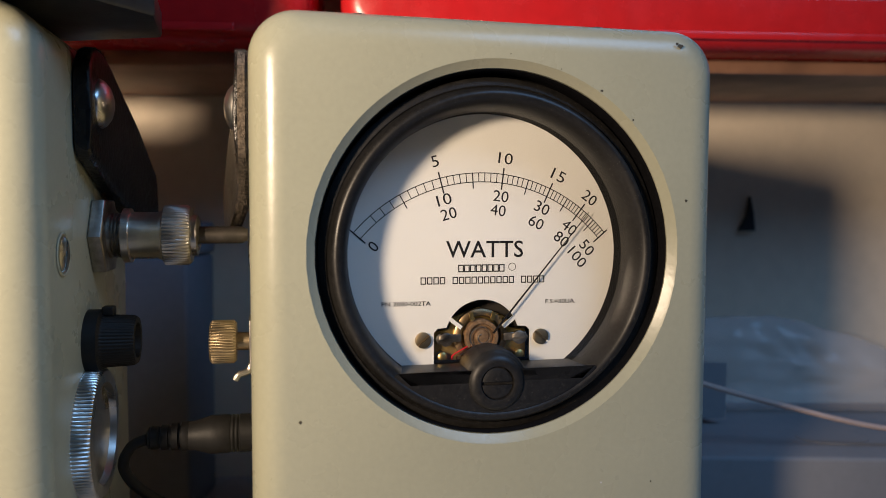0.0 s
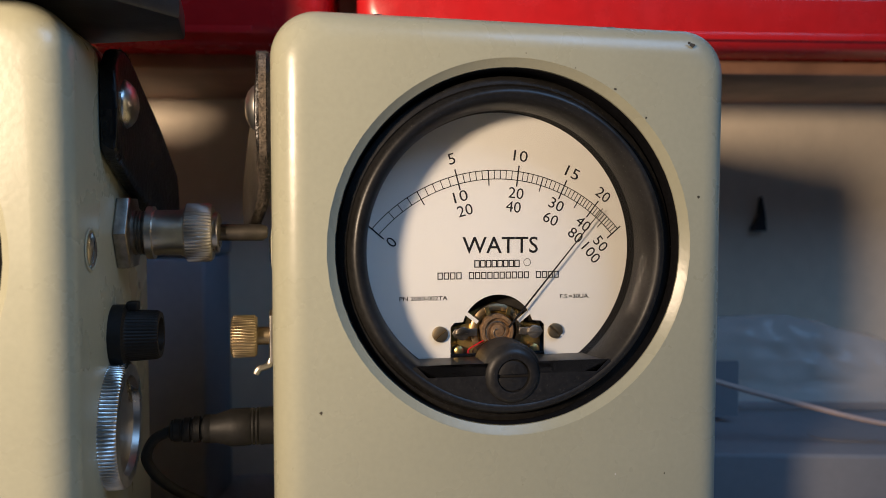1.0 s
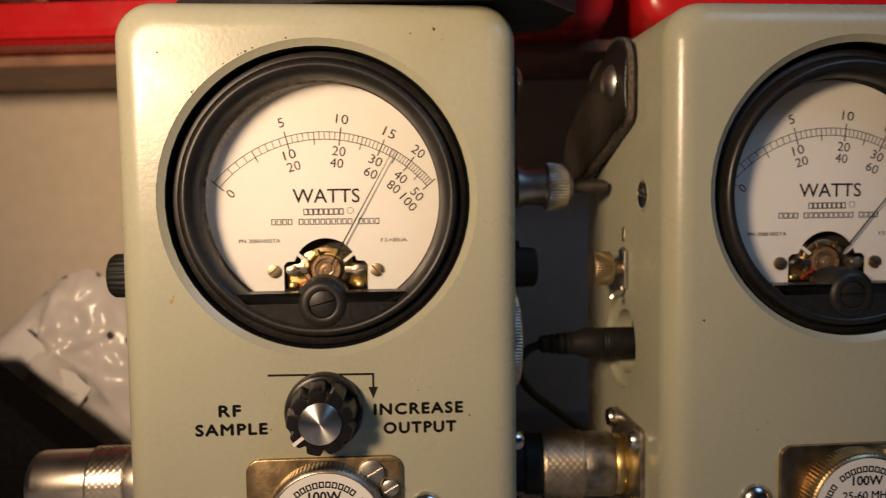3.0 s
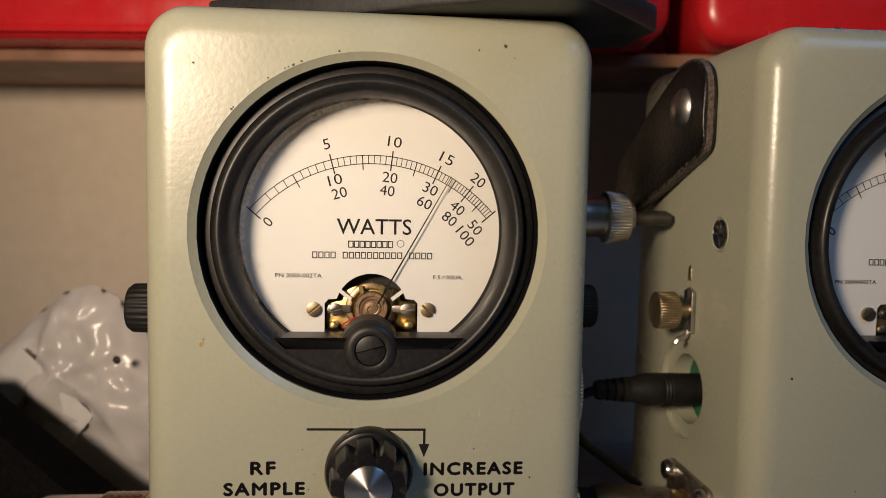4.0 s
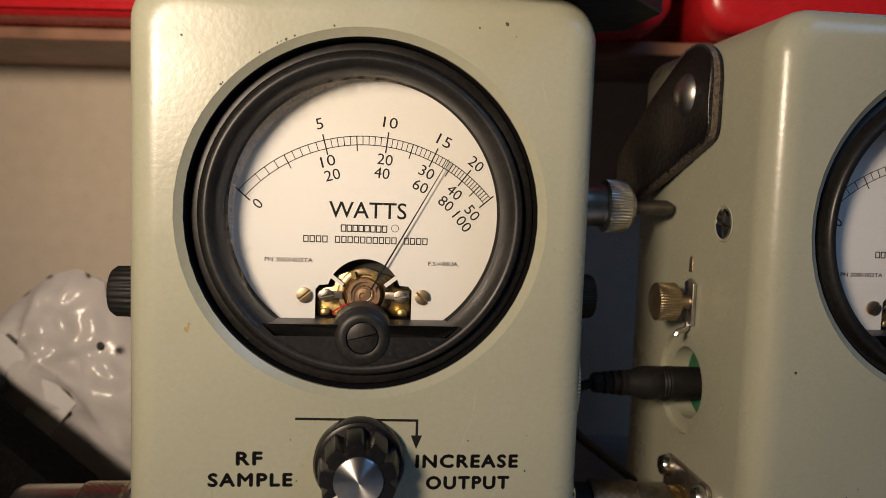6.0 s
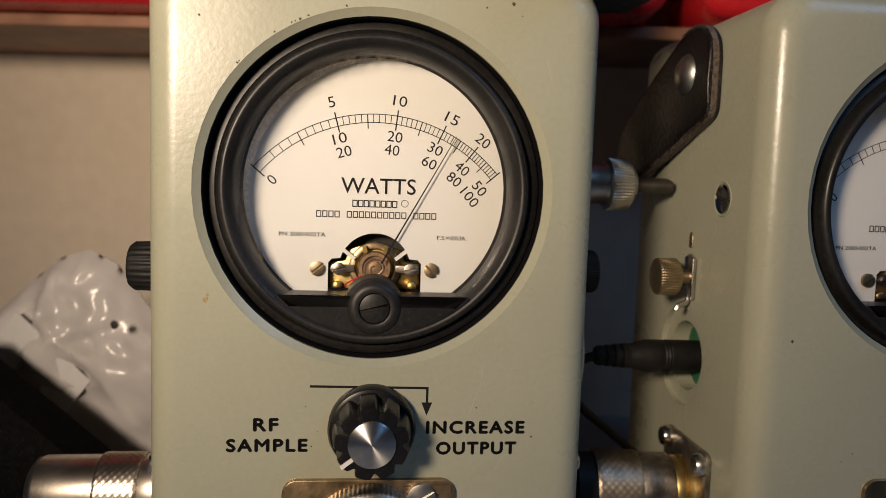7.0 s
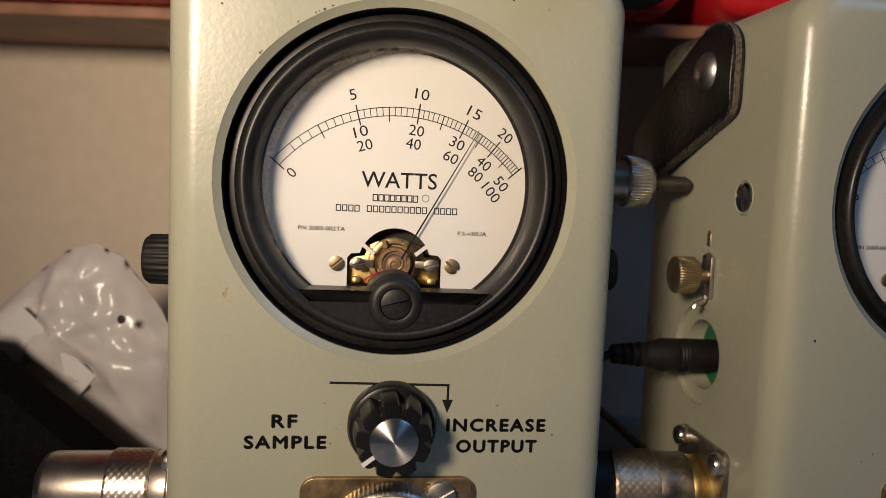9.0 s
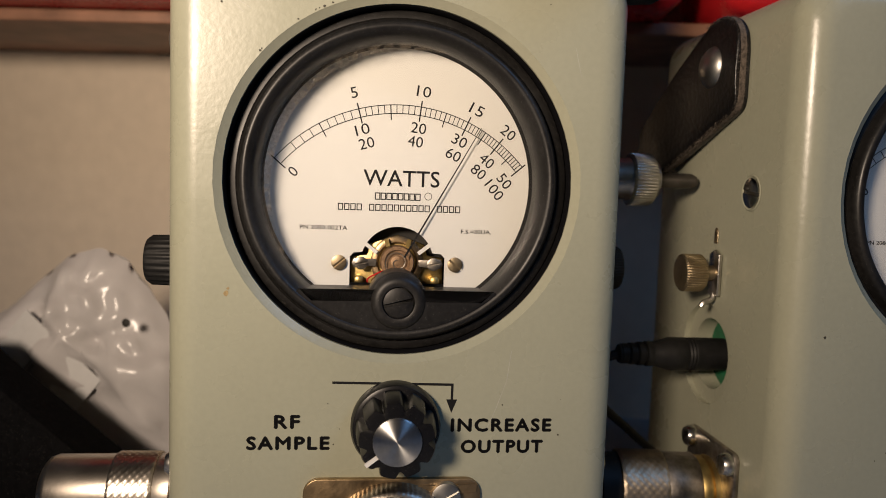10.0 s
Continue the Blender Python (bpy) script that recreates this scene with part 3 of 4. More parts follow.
    for body, x, z in numerals:
        turn = math.degrees(math.atan2(x, z - PIVOT))
        add_dial("numeral", letters(body, (x, z), {1: 0.0019, 2: 0.0044, 3: 0.0062}[len(body)] if body not in ("10", "15") else 0.0041, 0.0031, DIAL_Y, turn, 0.0), INK, dial, smooth=0)
    for bm in split_letters(letters("WATTS", (0.0006, 0.0249), 0.0222, 0.0047, DIAL_Y, 0, 0.006)):
        add_dial("letter", bm, INK, dial, smooth=0)
    add_dial("part_number", embolden(letters("PN 2080-002TA", (-0.0216, 0.0101), 0.0136, 0.0012, DIAL_Y), 0.00002), INK, dial, smooth=0)
    add_dial("full_scale_note", embolden(letters("F.S.=30UA.", (0.0230, 0.0099), 0.0090, 0.0012, DIAL_Y), 0.00002), INK, dial, smooth=0)
    add_dial("maker_mark", bars("########", (-0.0004, 0.0196), 0.0021, DIAL_Y, step=0.80), INK, dial, smooth=0)
    add_dial("maker_mark", bars("#### ########## ####", (0.0002, 0.0163), 0.0020, DIAL_Y, step=0.90), INK, dial, smooth=0)
    add_dial("mark_ring", lathe([(0.00112, 0), (0.00095, 0)], "y", (0.0085, DIAL_Y - 0.00005, 0.0199), 20, caps=False), INK, dial, smooth=0)
    for x in (-0.0170, 0.0170):
        add_dial("dial_screw", slotted(0.0022, 0.0011, 0.0007, "y", (x, DIAL_Y, 0.0), 40 if x < 0 else -40, 0.0009, 0.0002), OLD_BRASS_BRIGHT, dial, "small brass dial screw")
    # movement behind the notch; its near-black back block paints the shade there
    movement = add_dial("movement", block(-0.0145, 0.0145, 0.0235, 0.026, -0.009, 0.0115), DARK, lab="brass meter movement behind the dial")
    add_dial("frame_plate", slab([(-0.0136, -0.0085), (-0.0138, 0.0015), (-0.0090, 0.0022), (-0.0080, 0.0055), (0, 0.0082), (0.0080, 0.0055), (0.0090, 0.0022), (0.0138, 0.0015), (0.0138, -0.0085)], 0.0205, 0.0220, "y", bevel=0.0003), BRASS, movement)
    add_dial("magnet_core", lathe([(0.0078, 0.0205), (0.0078, 0.0190), (0.0072, 0.0186), (0.0060, 0.0186), (0.0057, 0.0195), (0.0057, 0.0205)], "y", (0, 0, 0.0002), 40, caps=False), OLD_BRASS, movement)
    add_dial("coil", lathe([(0.0050, 0.0205), (0.0050, 0.0178), (0.0047, 0.0174), (0.0038, 0.0174), (0.0036, 0.0184), (0.0020, 0.0184), (0.0019, 0.0176), (0.0010, 0.0174), (0.0, 0.0174)], "y", (0, 0, 0.0002), 40), COIL_RED, movement)
    add_dial("hair_spring", tube([(0.0002 * k * math.cos(k * 0.55), 0.0172, 0.0002 + 0.0002 * k * math.sin(k * 0.55)) for k in range(3, 22)], 0.00014, 6), NICKEL, movement)
    for x in (-1, 1):
        add_dial("bridge", slab([(x * 0.0062, -0.0008), (x * 0.0126, -0.0014), (x * 0.0134, 0), (x * 0.0126, 0.0014), (x * 0.0062, 0.0012)], 0.0168, 0.0176, "y", bevel=0.0001), WORN_NICKEL, movement)
        add_dial("bridge_screw", slotted(0.0019, 0.0010, 0.0006, "y", (x * 0.0106, 0.0168, 0.0), 10, 0.0008, 0.0002), WORN_NICKEL, movement)
        mm = Matrix.Translation((x * 0.0077, 0.0172, 0.0043)) @ Matrix.Rotation(radians(x * 52), 4, "Y")
        bm = bmesh.new()
        bmesh.ops.create_cube(bm, size=1, matrix=mm @ Matrix.Diagonal((0.0011, 0.0008, 0.0042, 1)))
        add_dial("stop_arm", bm, WHITE, movement, "white pointer stop")
        add_dial("spring_tab", slab([(x * 0.0022, 0.0052), (x * 0.0034, 0.0048), (x * 0.0040, 0.0070), (x * 0.0029, 0.0074)], 0.0168, 0.0174, "y"), BRASS, movement)
        add_dial("post", lathe([(0.0014, 0.0205), (0.0014, 0.0180), (0.0009, 0.0176), (0, 0.0176)], "y", (x * 0.0112, 0, -0.0052), 16), BRASS, movement)
    for k, (colour, x) in enumerate(((COPPER, -0.0058), (RED, -0.0072))):
        add_dial("lead_wire", tube([(x, 0.0185, -0.0080), (x - 0.0015, 0.0172, -0.0050), (x + 0.0015, 0.0170, -0.0030), (x + 0.003, 0.0176, -0.0024)], 0.00022, 6), colour, movement)
    # pointer
    deg = scale_angle(value)
    mm = Matrix.Translation((0, 0.0148, PIVOT)) @ Matrix.Rotation(radians(deg), 4, "Y")
    bm = bmesh.new()
    vs = []
    for dx, dy, dz in ((-1, -1, 0), (1, -1, 0), (1, 1, 0), (-1, 1, 0)):
        vs.append((bm.verts.new(mm @ Vector((dx * 0.00028, dy * 0.00012, 0.004))), bm.verts.new(mm @ Vector((dx * 0.00010, dy * 0.00006, 0.0478)))))
    for k in range(4):
        bm.faces.new((vs[k][0], vs[(k + 1) % 4][0], vs[(k + 1) % 4][1], vs[k][1]))
    bm.faces.new([v[0] for v in vs])
    bm.faces.new([v[1] for v in vs])
    add_dial("pointer", bm, INK, root, "thin black pointer", smooth=0)
    # case screws on both sides, recessed in cups, and strap ends with rivets
    for s, ax in ((1, "-x"), (-1, "x")):
        add("screw_cup", lathe([(0.0060, -0.0002), (0.0056, -0.0005), (0.0050, -0.0002), (0.0048, 0.0002)], ax, (s * W2, 0.0247 if s < 0 else 0.0190, 0.0251), 32, caps=False), PAINT, case)
        add("case_screw", slotted(0.0048, 0.0009, 0.0012, ax, (s * (W2 + 0.0001), 0.0247 if s < 0 else 0.0190, 0.0251), 8 if s < 0 else 70, 0.0008), CHROME, case, "chromed slotted case screw")
        raw = s < 0 or not sampler
        hs = add("handle_strap", strap(s), LEATHER, root, "black leather carrying strap end")
        add("cut_edge", strap_edge(s, 1.0 if raw else 0.12), SUEDE if raw else LEATHER, hs, "fuzzy raw leather edge" if raw else "black dressed leather edge", smooth=0)
        add("rivet", lathe([(0.0074, -0.0044), (0.0074, -0.0051), (0.0066, -0.0064), (0.0050, -0.0077), (0.0028, -0.0085), (0, -0.0088)], ax, (s * W2, 0.0420 if sampler else 0.0475, 0.0680), 40), NICKEL, hs, "domed nickel rivet")
    # plug-in element in its brass socket plate
    plate = add("socket_plate", slab(round_rect(0.0256, -0.1110, -0.0604, 0.0045, 6), -0.0016, 0.0004, "y", (-0.0003, 0, 0), bevel=0.0004), OLD_BRASS, root, "tarnished brass socket plate")
    element = add("plug_element", lathe([(0.0200, -0.0016), (0.0200, -0.0030, 1), (0.0200, -0.0075, 1), (0.0194, -0.0084), (0.0186, -0.0088), (0.0184, -0.0082), (0.0, -0.0082)], "y", (EX, 0, EZ), 360, 0.00018), WORN_NICKEL if sampler else OLD_BRASS, root, "knurled plug-in element with a white label")
    add("label_disc", lathe([(0.0182, -0.0083), (0.0182, -0.0085), (0, -0.0085)], "y", (EX, 0, EZ), 48), DIAL, element, "white label disc")
    add("maker_mark", bars("#### ########## ####", (EX, EZ), 0.0021, -0.0085, turn_radius=0.0146, line=0.22), INK, element, smooth=0)
    add("power_text", embolden(letters("100W", (EX, EZ + 0.0107), 0.0104, 0.0031, -0.0085), 0.00012), INK, element, smooth=0)
    add("range_text", embolden(letters("25-60 MHz", (EX, EZ + 0.0057), 0.0170, 0.0026, -0.0085), 0.00008), INK, element, smooth=0)
    add("direction_arrow", slab([(EX + 0.0083, EZ - 0.0010), (EX + 0.0133, EZ + 0.0020), (EX + 0.0133, EZ - 0.0040)], -0.00856, -0.0085, "y"), INK, element, smooth=0)
    for x, z, r in ((0.0150, -0.0652, 0.0042), (0.0212, -0.0705, 0.0028)):
        add("catch_screw", slotted(r, 0.0026, 0.0008, "y", (x, -0.0016, z), 30), NICKEL, plate, "nickel catch screw")
    add("catch_spring", slab([(0.0070, -0.0624), (0.0240, -0.0619), (0.0240, -0.0641), (0.0070, -0.0659)], -0.0022, -0.0016, "y"), OLD_BRASS, plate)
    for x in (-0.0340, 0.0330):
        add("front_screw", lathe([(0.0056, 0.0002), (0.0056, -0.0008), (0.0045, -0.0024), (0.0025, -0.0033), (0, -0.0035)], "y", (x, 0, -0.0790), 28), CHROME, case, "domed chrome front screw")
    # line flanges
    for s, ax in ((1, "-x"), (-1, "x")):
        fl = add("line_flange", slab(round_rect(0.0175, -0.0175, 0.0175, 0.003, 4), 0.0, 0.0020, Matrix(((0, 0, s, 0), (1, 0, 0, 0), (0, 1, 0, 0), (0, 0, 0, 1))), (s * W2, 0.038, -0.0780), bevel=0.0005), WORN_NICKEL, root, "square worn metal connector flange")
        for y, z in ((0.0242, -0.0650), (0.0510, -0.0642), (0.0250, -0.0910), (0.0510, -0.0910)):
            add("flange_screw", lathe([(0.0040, -0.0020), (0.0040, -0.0036), (0.0032, -0.0050), (0, -0.0053)], ax, (s * W2, y, z), 20), CHROME, fl, "round-headed flange screw")
    # chips, specks and scratches in the enamel
    rng = random.Random(int(value * 10))

    def flake(x, z, r, material, nm="paint_chip"):
        pts = [(x + r * rng.uniform(0.5, 1.2) * math.cos(a), z + r * rng.uniform(0.5, 1.3) * math.sin(a)) for a in (k * 0.785 for k in range(8))]
        add(nm, slab(pts, -0.00005, 0.00002, "y"), material, case, smooth=0)

    marks = ((-0.0478, -0.0076, 0.0008, CHIP), (-0.0474, -0.0062, 0.0004, CHIP), (0.0376, 0.0790, 0.0006, SPECK), (-0.0497, 0.0715, 0.0004, SPECK), (0.0310, -0.0390, 0.0003, SPECK), (0.0480, -0.0480, 0.00035, SPECK)) if sampler else (
        (0.0519, 0.0827, 0.0009, SPECK), (0.0508, 0.0834, 0.0005, SPECK), (0.0545, 0.0400, 0.0005, SPECK), (-0.0526, -0.0170, 0.0005, SPECK), (0.0300, -0.0390, 0.0003, CARD))
    for x, z, r, material in marks:
        flake(x, z, r, material)
    for k in range(7):
        flake(rng.uniform(-0.054, 0.054), rng.choice((rng.uniform(-0.056, -0.034), rng.uniform(0.0745, 0.079))), rng.uniform(0.00012, 0.0003), SPECK)
    for k in range(8 if sampler else 2):      # knocks along the rim of the round hole
        a = radians(rng.uniform(100, 150) if sampler else rng.uniform(20, 80))
        flake(cx + (HOLE_R + 0.0026) * math.cos(a), hz + (HOLE_R + 0.0026) * math.sin(a), rng.uniform(0.00015, 0.00048), SPECK)
    if sampler:
        add("scratch", slab([(0.0330, -0.0230), (0.0319, -0.0320), (0.0291, -0.0400), (0.0262, -0.0470), (0.0264, -0.0470), (0.0293, -0.0400), (0.0321, -0.0320), (0.0332, -0.0230)], -0.00003, 0.00002, "y"), SCRATCH, case, smooth=0)
        for x0, z0, x1, z1 in ((-0.0500, 0.0745, -0.0440, 0.0690), (-0.0470, 0.0730, -0.0420, 0.0700), (0.0480, 0.0640, 0.0500, 0.0560)):
            add("scratch", slab([(x0, z0), (x1, z1), (x1 + 0.00012, z1 + 0.00012), (x0 + 0.00012, z0 + 0.00012)], -0.00003, 0.00002, "y"), SCRATCH, case, smooth=0)
    for x in (-0.036, 0.033):
        add("cover_screw", lathe([(0.0030, 0.0), (0.0030, 0.0007), (0.0022, 0.0016), (0, 0.0019)], "z", (x, 0.0150, TOP), 20), NICKEL, case, "small nickel cover screw")
    return root, add

YAW_A, YAW_B = 13.49, 13.04
POSE_A = pose(0, 0, 0, 0, 0, YAW_A)
POSE_B = pose(-0.1753 * U, -0.0365 * U, 0, 0, 0, YAW_B)

meter_a, add_a = build_meter("wattmeter", POSE_A, "grey-green wattmeter with plain front beside a cable plug", 20.9, False)
meter_b, add_b = build_meter("wattmeter", POSE_B, "grey-green wattmeter with RF sample knob and lettering", 16.7, True)

def cut_flank(root, profile, at_point):
    """Cuts a stepped round opening into the flank of a case."""
    shell = next(c for c in root.children if c.name.startswith("case"))
    cutter = part("cutter", place(lathe(profile, "x", at_point, 56)), PAINT)
    cutter.matrix_world = root.matrix_world
    mod = shell.modifiers.new("opening", "BOOLEAN")
    mod.operation, mod.solver, mod.object = "DIFFERENCE", "EXACT", cutter
    bpy.context.view_layer.update()
    me = bpy.data.meshes.new_from_object(shell.evaluated_get(bpy.context.evaluated_depsgraph_get()))
    shell.modifiers.clear()
    shell.data = me
    me.set_sharp_from_angle(angle=radians(40))
    bpy.data.objects.remove(cutter)


# --- meter A, left flank: thumb screw with its bracket, round opening with a board inside, slot
add_a("thumb_screw", lathe([(0.0028, 0.0010), (0.0028, -0.0055), (0.0058, -0.0056), (0.0066, -0.0064, 1), (0.0066, -0.0128, 1), (0.0058, -0.0134), (0, -0.0134)], "x", (-W2, 0.0450, -0.0034), 168, 0.0004), OLD_BRASS_BRIGHT, meter_a, "knurled brass thumb screw")
add_a("bracket", slab([(0.0405, -0.0110), (0.0405, 0.0035), (0.0440, 0.0050), (0.0475, 0.0035), (0.0475, -0.0110)], 0.0004, 0.0018, Matrix(((0, 0, -1, 0), (1, 0, 0, 0), (0, 1, 0, 0), (0, 0, 0, 1))), (-W2, 0, 0), bevel=0.0003), NICKEL, meter_a, "bent metal bracket")
add_a("bracket_hook", tube([(-W2 - 0.0012, 0.0440, -0.0105), (-W2 - 0.0022, 0.0435, -0.0125), (-W2 - 0.0050, 0.0430, -0.0135), (-W2 - 0.0060, 0.0430, -0.0150)], 0.0010, 8), NICKEL, meter_a)
add_a("slot", slab([(0.0452, 0.0070), (0.0478, 0.0070), (0.0478, 0.0110), (0.0474, 0.0122), (0.0465, 0.0127), (0.0456, 0.0122), (0.0452, 0.0110)], 0.0, 0.0004, Matrix(((0, 0, -1, 0), (1, 0, 0, 0), (0, 1, 0, 0), (0, 0, 0, 1))), (-W2, 0, 0), bevel=0.0002), OLD_BRASS_BRIGHT, meter_a, "dull metal tab in a slot of the flank")
cut_flank(meter_a, [(0.0182, -0.004), (0.0182, 0.0020), (0.0128, 0.0022), (0.0128, 0.0200)], (-W2, 0.0500, -0.0332))
add_a("circuit_board", lathe([(0.0127, 0.0198), (0.0127, 0.0085), (0.0, 0.0085)], "x", (-W2, 0.0500, -0.0332), 40), GREEN, meter_a, "green circuit board inside the opening")

# --- meter B: knob with its printed arrow, words, side fittings
knob_prof = [(0.0128, 0.0), (0.0128, -0.0030), (0.0122, -0.0044), (0.0113, -0.0048)]
knob = add_b("knob", lathe(knob_prof, "y", (0.0, 0, -0.0446), 64), KNOB_BLACK, meter_b, "black fluted knob with spun metal cap")
bm = bmesh.new()
rings = []
for y, k0 in ((-0.0046, 1.0), (-0.0140, 0.94), (-0.0152, 0.90), (-0.0156, 0.60)):
    ring = []
    for k in range(144):
        a = 2 * math.pi * k / 144
        flute = max(0.0, math.cos(9 * a + 0.5)) ** 2
        r = (0.0114 - 0.0021 * flute) * k0 if k0 > 0.7 else 0.0068
        ring.append(bm.verts.new((r * math.cos(a), y, -0.0446 + r * math.sin(a))))
    rings.append(ring)
for p, q in zip(rings, rings[1:]):
    for k in range(144):
        bm.faces.new((p[k], p[(k + 1) % 144], q[(k + 1) % 144], q[k]))
bm.faces.new(rings[-1])
add_b("grip", bm, KNOB_BLACK, knob)
add_b("cap", lathe([(0.0066, -0.0154), (0.0066, -0.0162), (0.0062, -0.0165), (0, -0.0165)], "y", (0.0, 0, -0.0446), 48), SPUN, knob, "spun aluminium cap")
mm = Matrix.Translation((0.0, -0.0155, -0.0446)) @ Matrix.Rotation(radians(-128), 4, "Y")
bm = bmesh.new()
bmesh.ops.create_cube(bm, size=1, matrix=mm @ Matrix.Translation((0, 0, 0.0086)) @ Matrix.Diagonal((0.0011, 0.0009, 0.0040, 1)))
add_b("index_line", bm, WHITE, knob, "white index line")
add_b("printed_arrow", slab([(-0.0182, -0.0330), (-0.0182, -0.0323), (0.0165, -0.0327), (0.0165, -0.0374), (0.0177, -0.0374), (0.0161, -0.0414), (0.0145, -0.0374), (0.0158, -0.0374), (0.0158, -0.0334)], -0.00006, 0.0, "y"), INK, meter_b, "printed black arrow", smooth=0)
for body, x, z, w in (("RF", -0.0307, -0.0441, 0.0072), ("SAMPLE", -0.0303, -0.0503, 0.0233), ("INCREASE", 0.0310, -0.0450, 0.0297), ("OUTPUT", 0.0314, -0.0514, 0.0242)):
    for bm in split_letters(letters(body, (x, z), w - 0.0003, 0.0036, 0.0, spacing=1.18)):
        add_b("letter", embolden(bm, 0.00024), INK, meter_b, smooth=0)

# right flank of B: sample socket with a plug, fuse cap, knurled wheel
BY = 0.0560
bnc = thing("coaxial_plug", POSE_B, "nickel coaxial plug with a dark rod on the wattmeter's flank", "connector")
socket = add_b("sample_socket", slab([(0.0128 * math.cos(radians(60 * k)), 0.0128 * math.sin(radians(60 * k))) for k in range(6)], 0.0, 0.0042, "x", (W2, BY, 0.0288), bevel=0.0006), WORN_NICKEL, meter_b, "hexagonal nickel socket nut")
add_b("thread", lathe([(0.0072, 0.004), (0.0072, 0.0050), (0.0066, 0.0054), (0.0072, 0.0060), (0.0066, 0.0064), (0.0072, 0.0070), (0.0066, 0.0074), (0.0070, 0.0080)], "x", (W2, BY, 0.0288), 32), WORN_NICKEL, socket)
part("sleeve", place(lathe([(0.0078, 0.0080), (0.0086, 0.0084), (0.0086, 0.0104), (0.0074, 0.0106), (0.0074, 0.0185), (0.0078, 0.0190), (0.0078, 0.0206)], "x", (W2, BY, 0.0288), 40)), POLISHED, bnc)
part("coupling_ring", place(lathe([(0.0086, 0.0200), (0.0096, 0.0206, 1), (0.0096, 0.0276, 1), (0.0088, 0.0286), (0.0066, 0.0288), (0.0066, 0.0304), (0.0046, 0.0310)], "x", (W2, BY, 0.0288), 200, 0.0004)), NICKEL, bnc, "knurled coupling ring")
part("rod", place(lathe([(0.0028, 0.0300), (0.0028, 0.0440), (0.0018, 0.0460)], "x", (W2, BY, 0.0288), 20)), DARK_STEEL, bnc, "dark bare rod")
fuse = add_b("fuse_holder", lathe([(0.0096, 0.0), (0.0096, 0.0038), (0.0082, 0.0044), (0.0080, 0.0052, 1), (0.0076, 0.0128, 1), (0.0070, 0.0138), (0.0054, 0.0138), (0.0050, 0.0120), (0, 0.0120)], "x", (W2, 0.0440, -0.0026), 192, 0.0003), RUBBER, meter_b, "black ribbed fuse holder cap")
add_b("key", block(W2 + 0.0040, W2 + 0.0075, 0.0420, 0.0460, 0.0050, 0.0080, 0.0006), RUBBER, fuse)
wheel = add_b("knurled_wheel", lathe([(0.0190, 0.0), (0.0190, 0.0006, 1), (0.0190, 0.0044, 1), (0.0183, 0.0050), (0.0150, 0.0050), (0.0145, 0.0030), (0, 0.0030)], "x", (W2, 0.0400, -0.0295), 400, 0.0005), NICKEL, meter_b, "large knurled nickel retaining ring")
# left flank of B
add_b("fuse_holder", lathe([(0.0092, 0.0), (0.0092, 0.0030), (0.0080, 0.0036, 1), (0.0078, 0.0105, 1), (0.0068, 0.0118), (0, 0.0118)], "-x", (-W2, 0.0295, -0.0018), 96, 0.0004), RUBBER, meter_b, "black ribbed cap on the flank")
coax = thing("coaxial_connector", POSE_B, "nickel plated coaxial cable connector with a knurled band", "connector")
CZ, CY = -0.0812, 0.0420
part("body", place(lathe([(0.0095, 0.0), (0.0095, 0.0040), (0.0110, 0.0042), (0.0110, 0.0062), (0.0122, 0.0064), (0.0122, 0.0114), (0.0117, 0.0122)], "-x", (-W2, CY, CZ), 48)), POLISHED, coax)
part("knurled_band", place(diamond(0.0129, 0.0117, 0.0258, "-x", (-W2, CY, CZ))), POLISHED, coax, "diamond knurled band")
part("barrel", place(lathe([(0.0120, 0.0254), (0.0120, 0.0448), (0.0113, 0.0468), (0.0098, 0.0478), (0.0085, 0.0478), (0.0082, 0.0430), (0, 0.0430)], "-x", (-W2, CY, CZ), 48)), POLISHED, coax, "open-ended polished barrel")

# adapter between the two meters
pa = POSE_A @ (Vector((-W2, 0.038, ZO - 0.0788)) * U)
pb = POSE_B @ (Vector((W2, 0.038, ZO - 0.0788)) * U)
span = (pa - pb).length / U
turn = (pa - pb).to_track_quat("X", "Z").to_matrix().to_4x4()
link = thing("coaxial_adapter", Matrix.Translation(pb) @ turn, "coaxial adapter joining the flanges of both wattmeters", "connector")
Z0 = (0, 0, 0)
part("dark_sleeve", lathe([(0.0105, 0.002), (0.0105, span * 0.16), (0.0116, span * 0.165), (0.0116, span * 0.31)], "x", Z0, 40), RUBBER, link, "dark ribbed sleeve")
part("knurled_nut", diamond(0.0128, span * 0.30, span * 0.62, "x", Z0), WARM_NICKEL, link, "diamond knurled nut")
part("barrel", lathe([(0.0118, span * 0.61), (0.0122, span * 0.64), (0.0122, span * 0.84), (0.0114, span * 0.86)], "x", Z0, 40), WORN_NICKEL, link, "worn nickel barrel")
part("brass_neck", lathe([(0.0110, span * 0.85), (0.0114, span * 0.86), (0.0114, span * 0.91), (0.0106, span * 0.915), (0.0106, span * 0.93), (0.0116, span * 0.94), (0.0116, span - 0.0005)], "x", Z0, 40), BRASS, link, "bare brass neck")

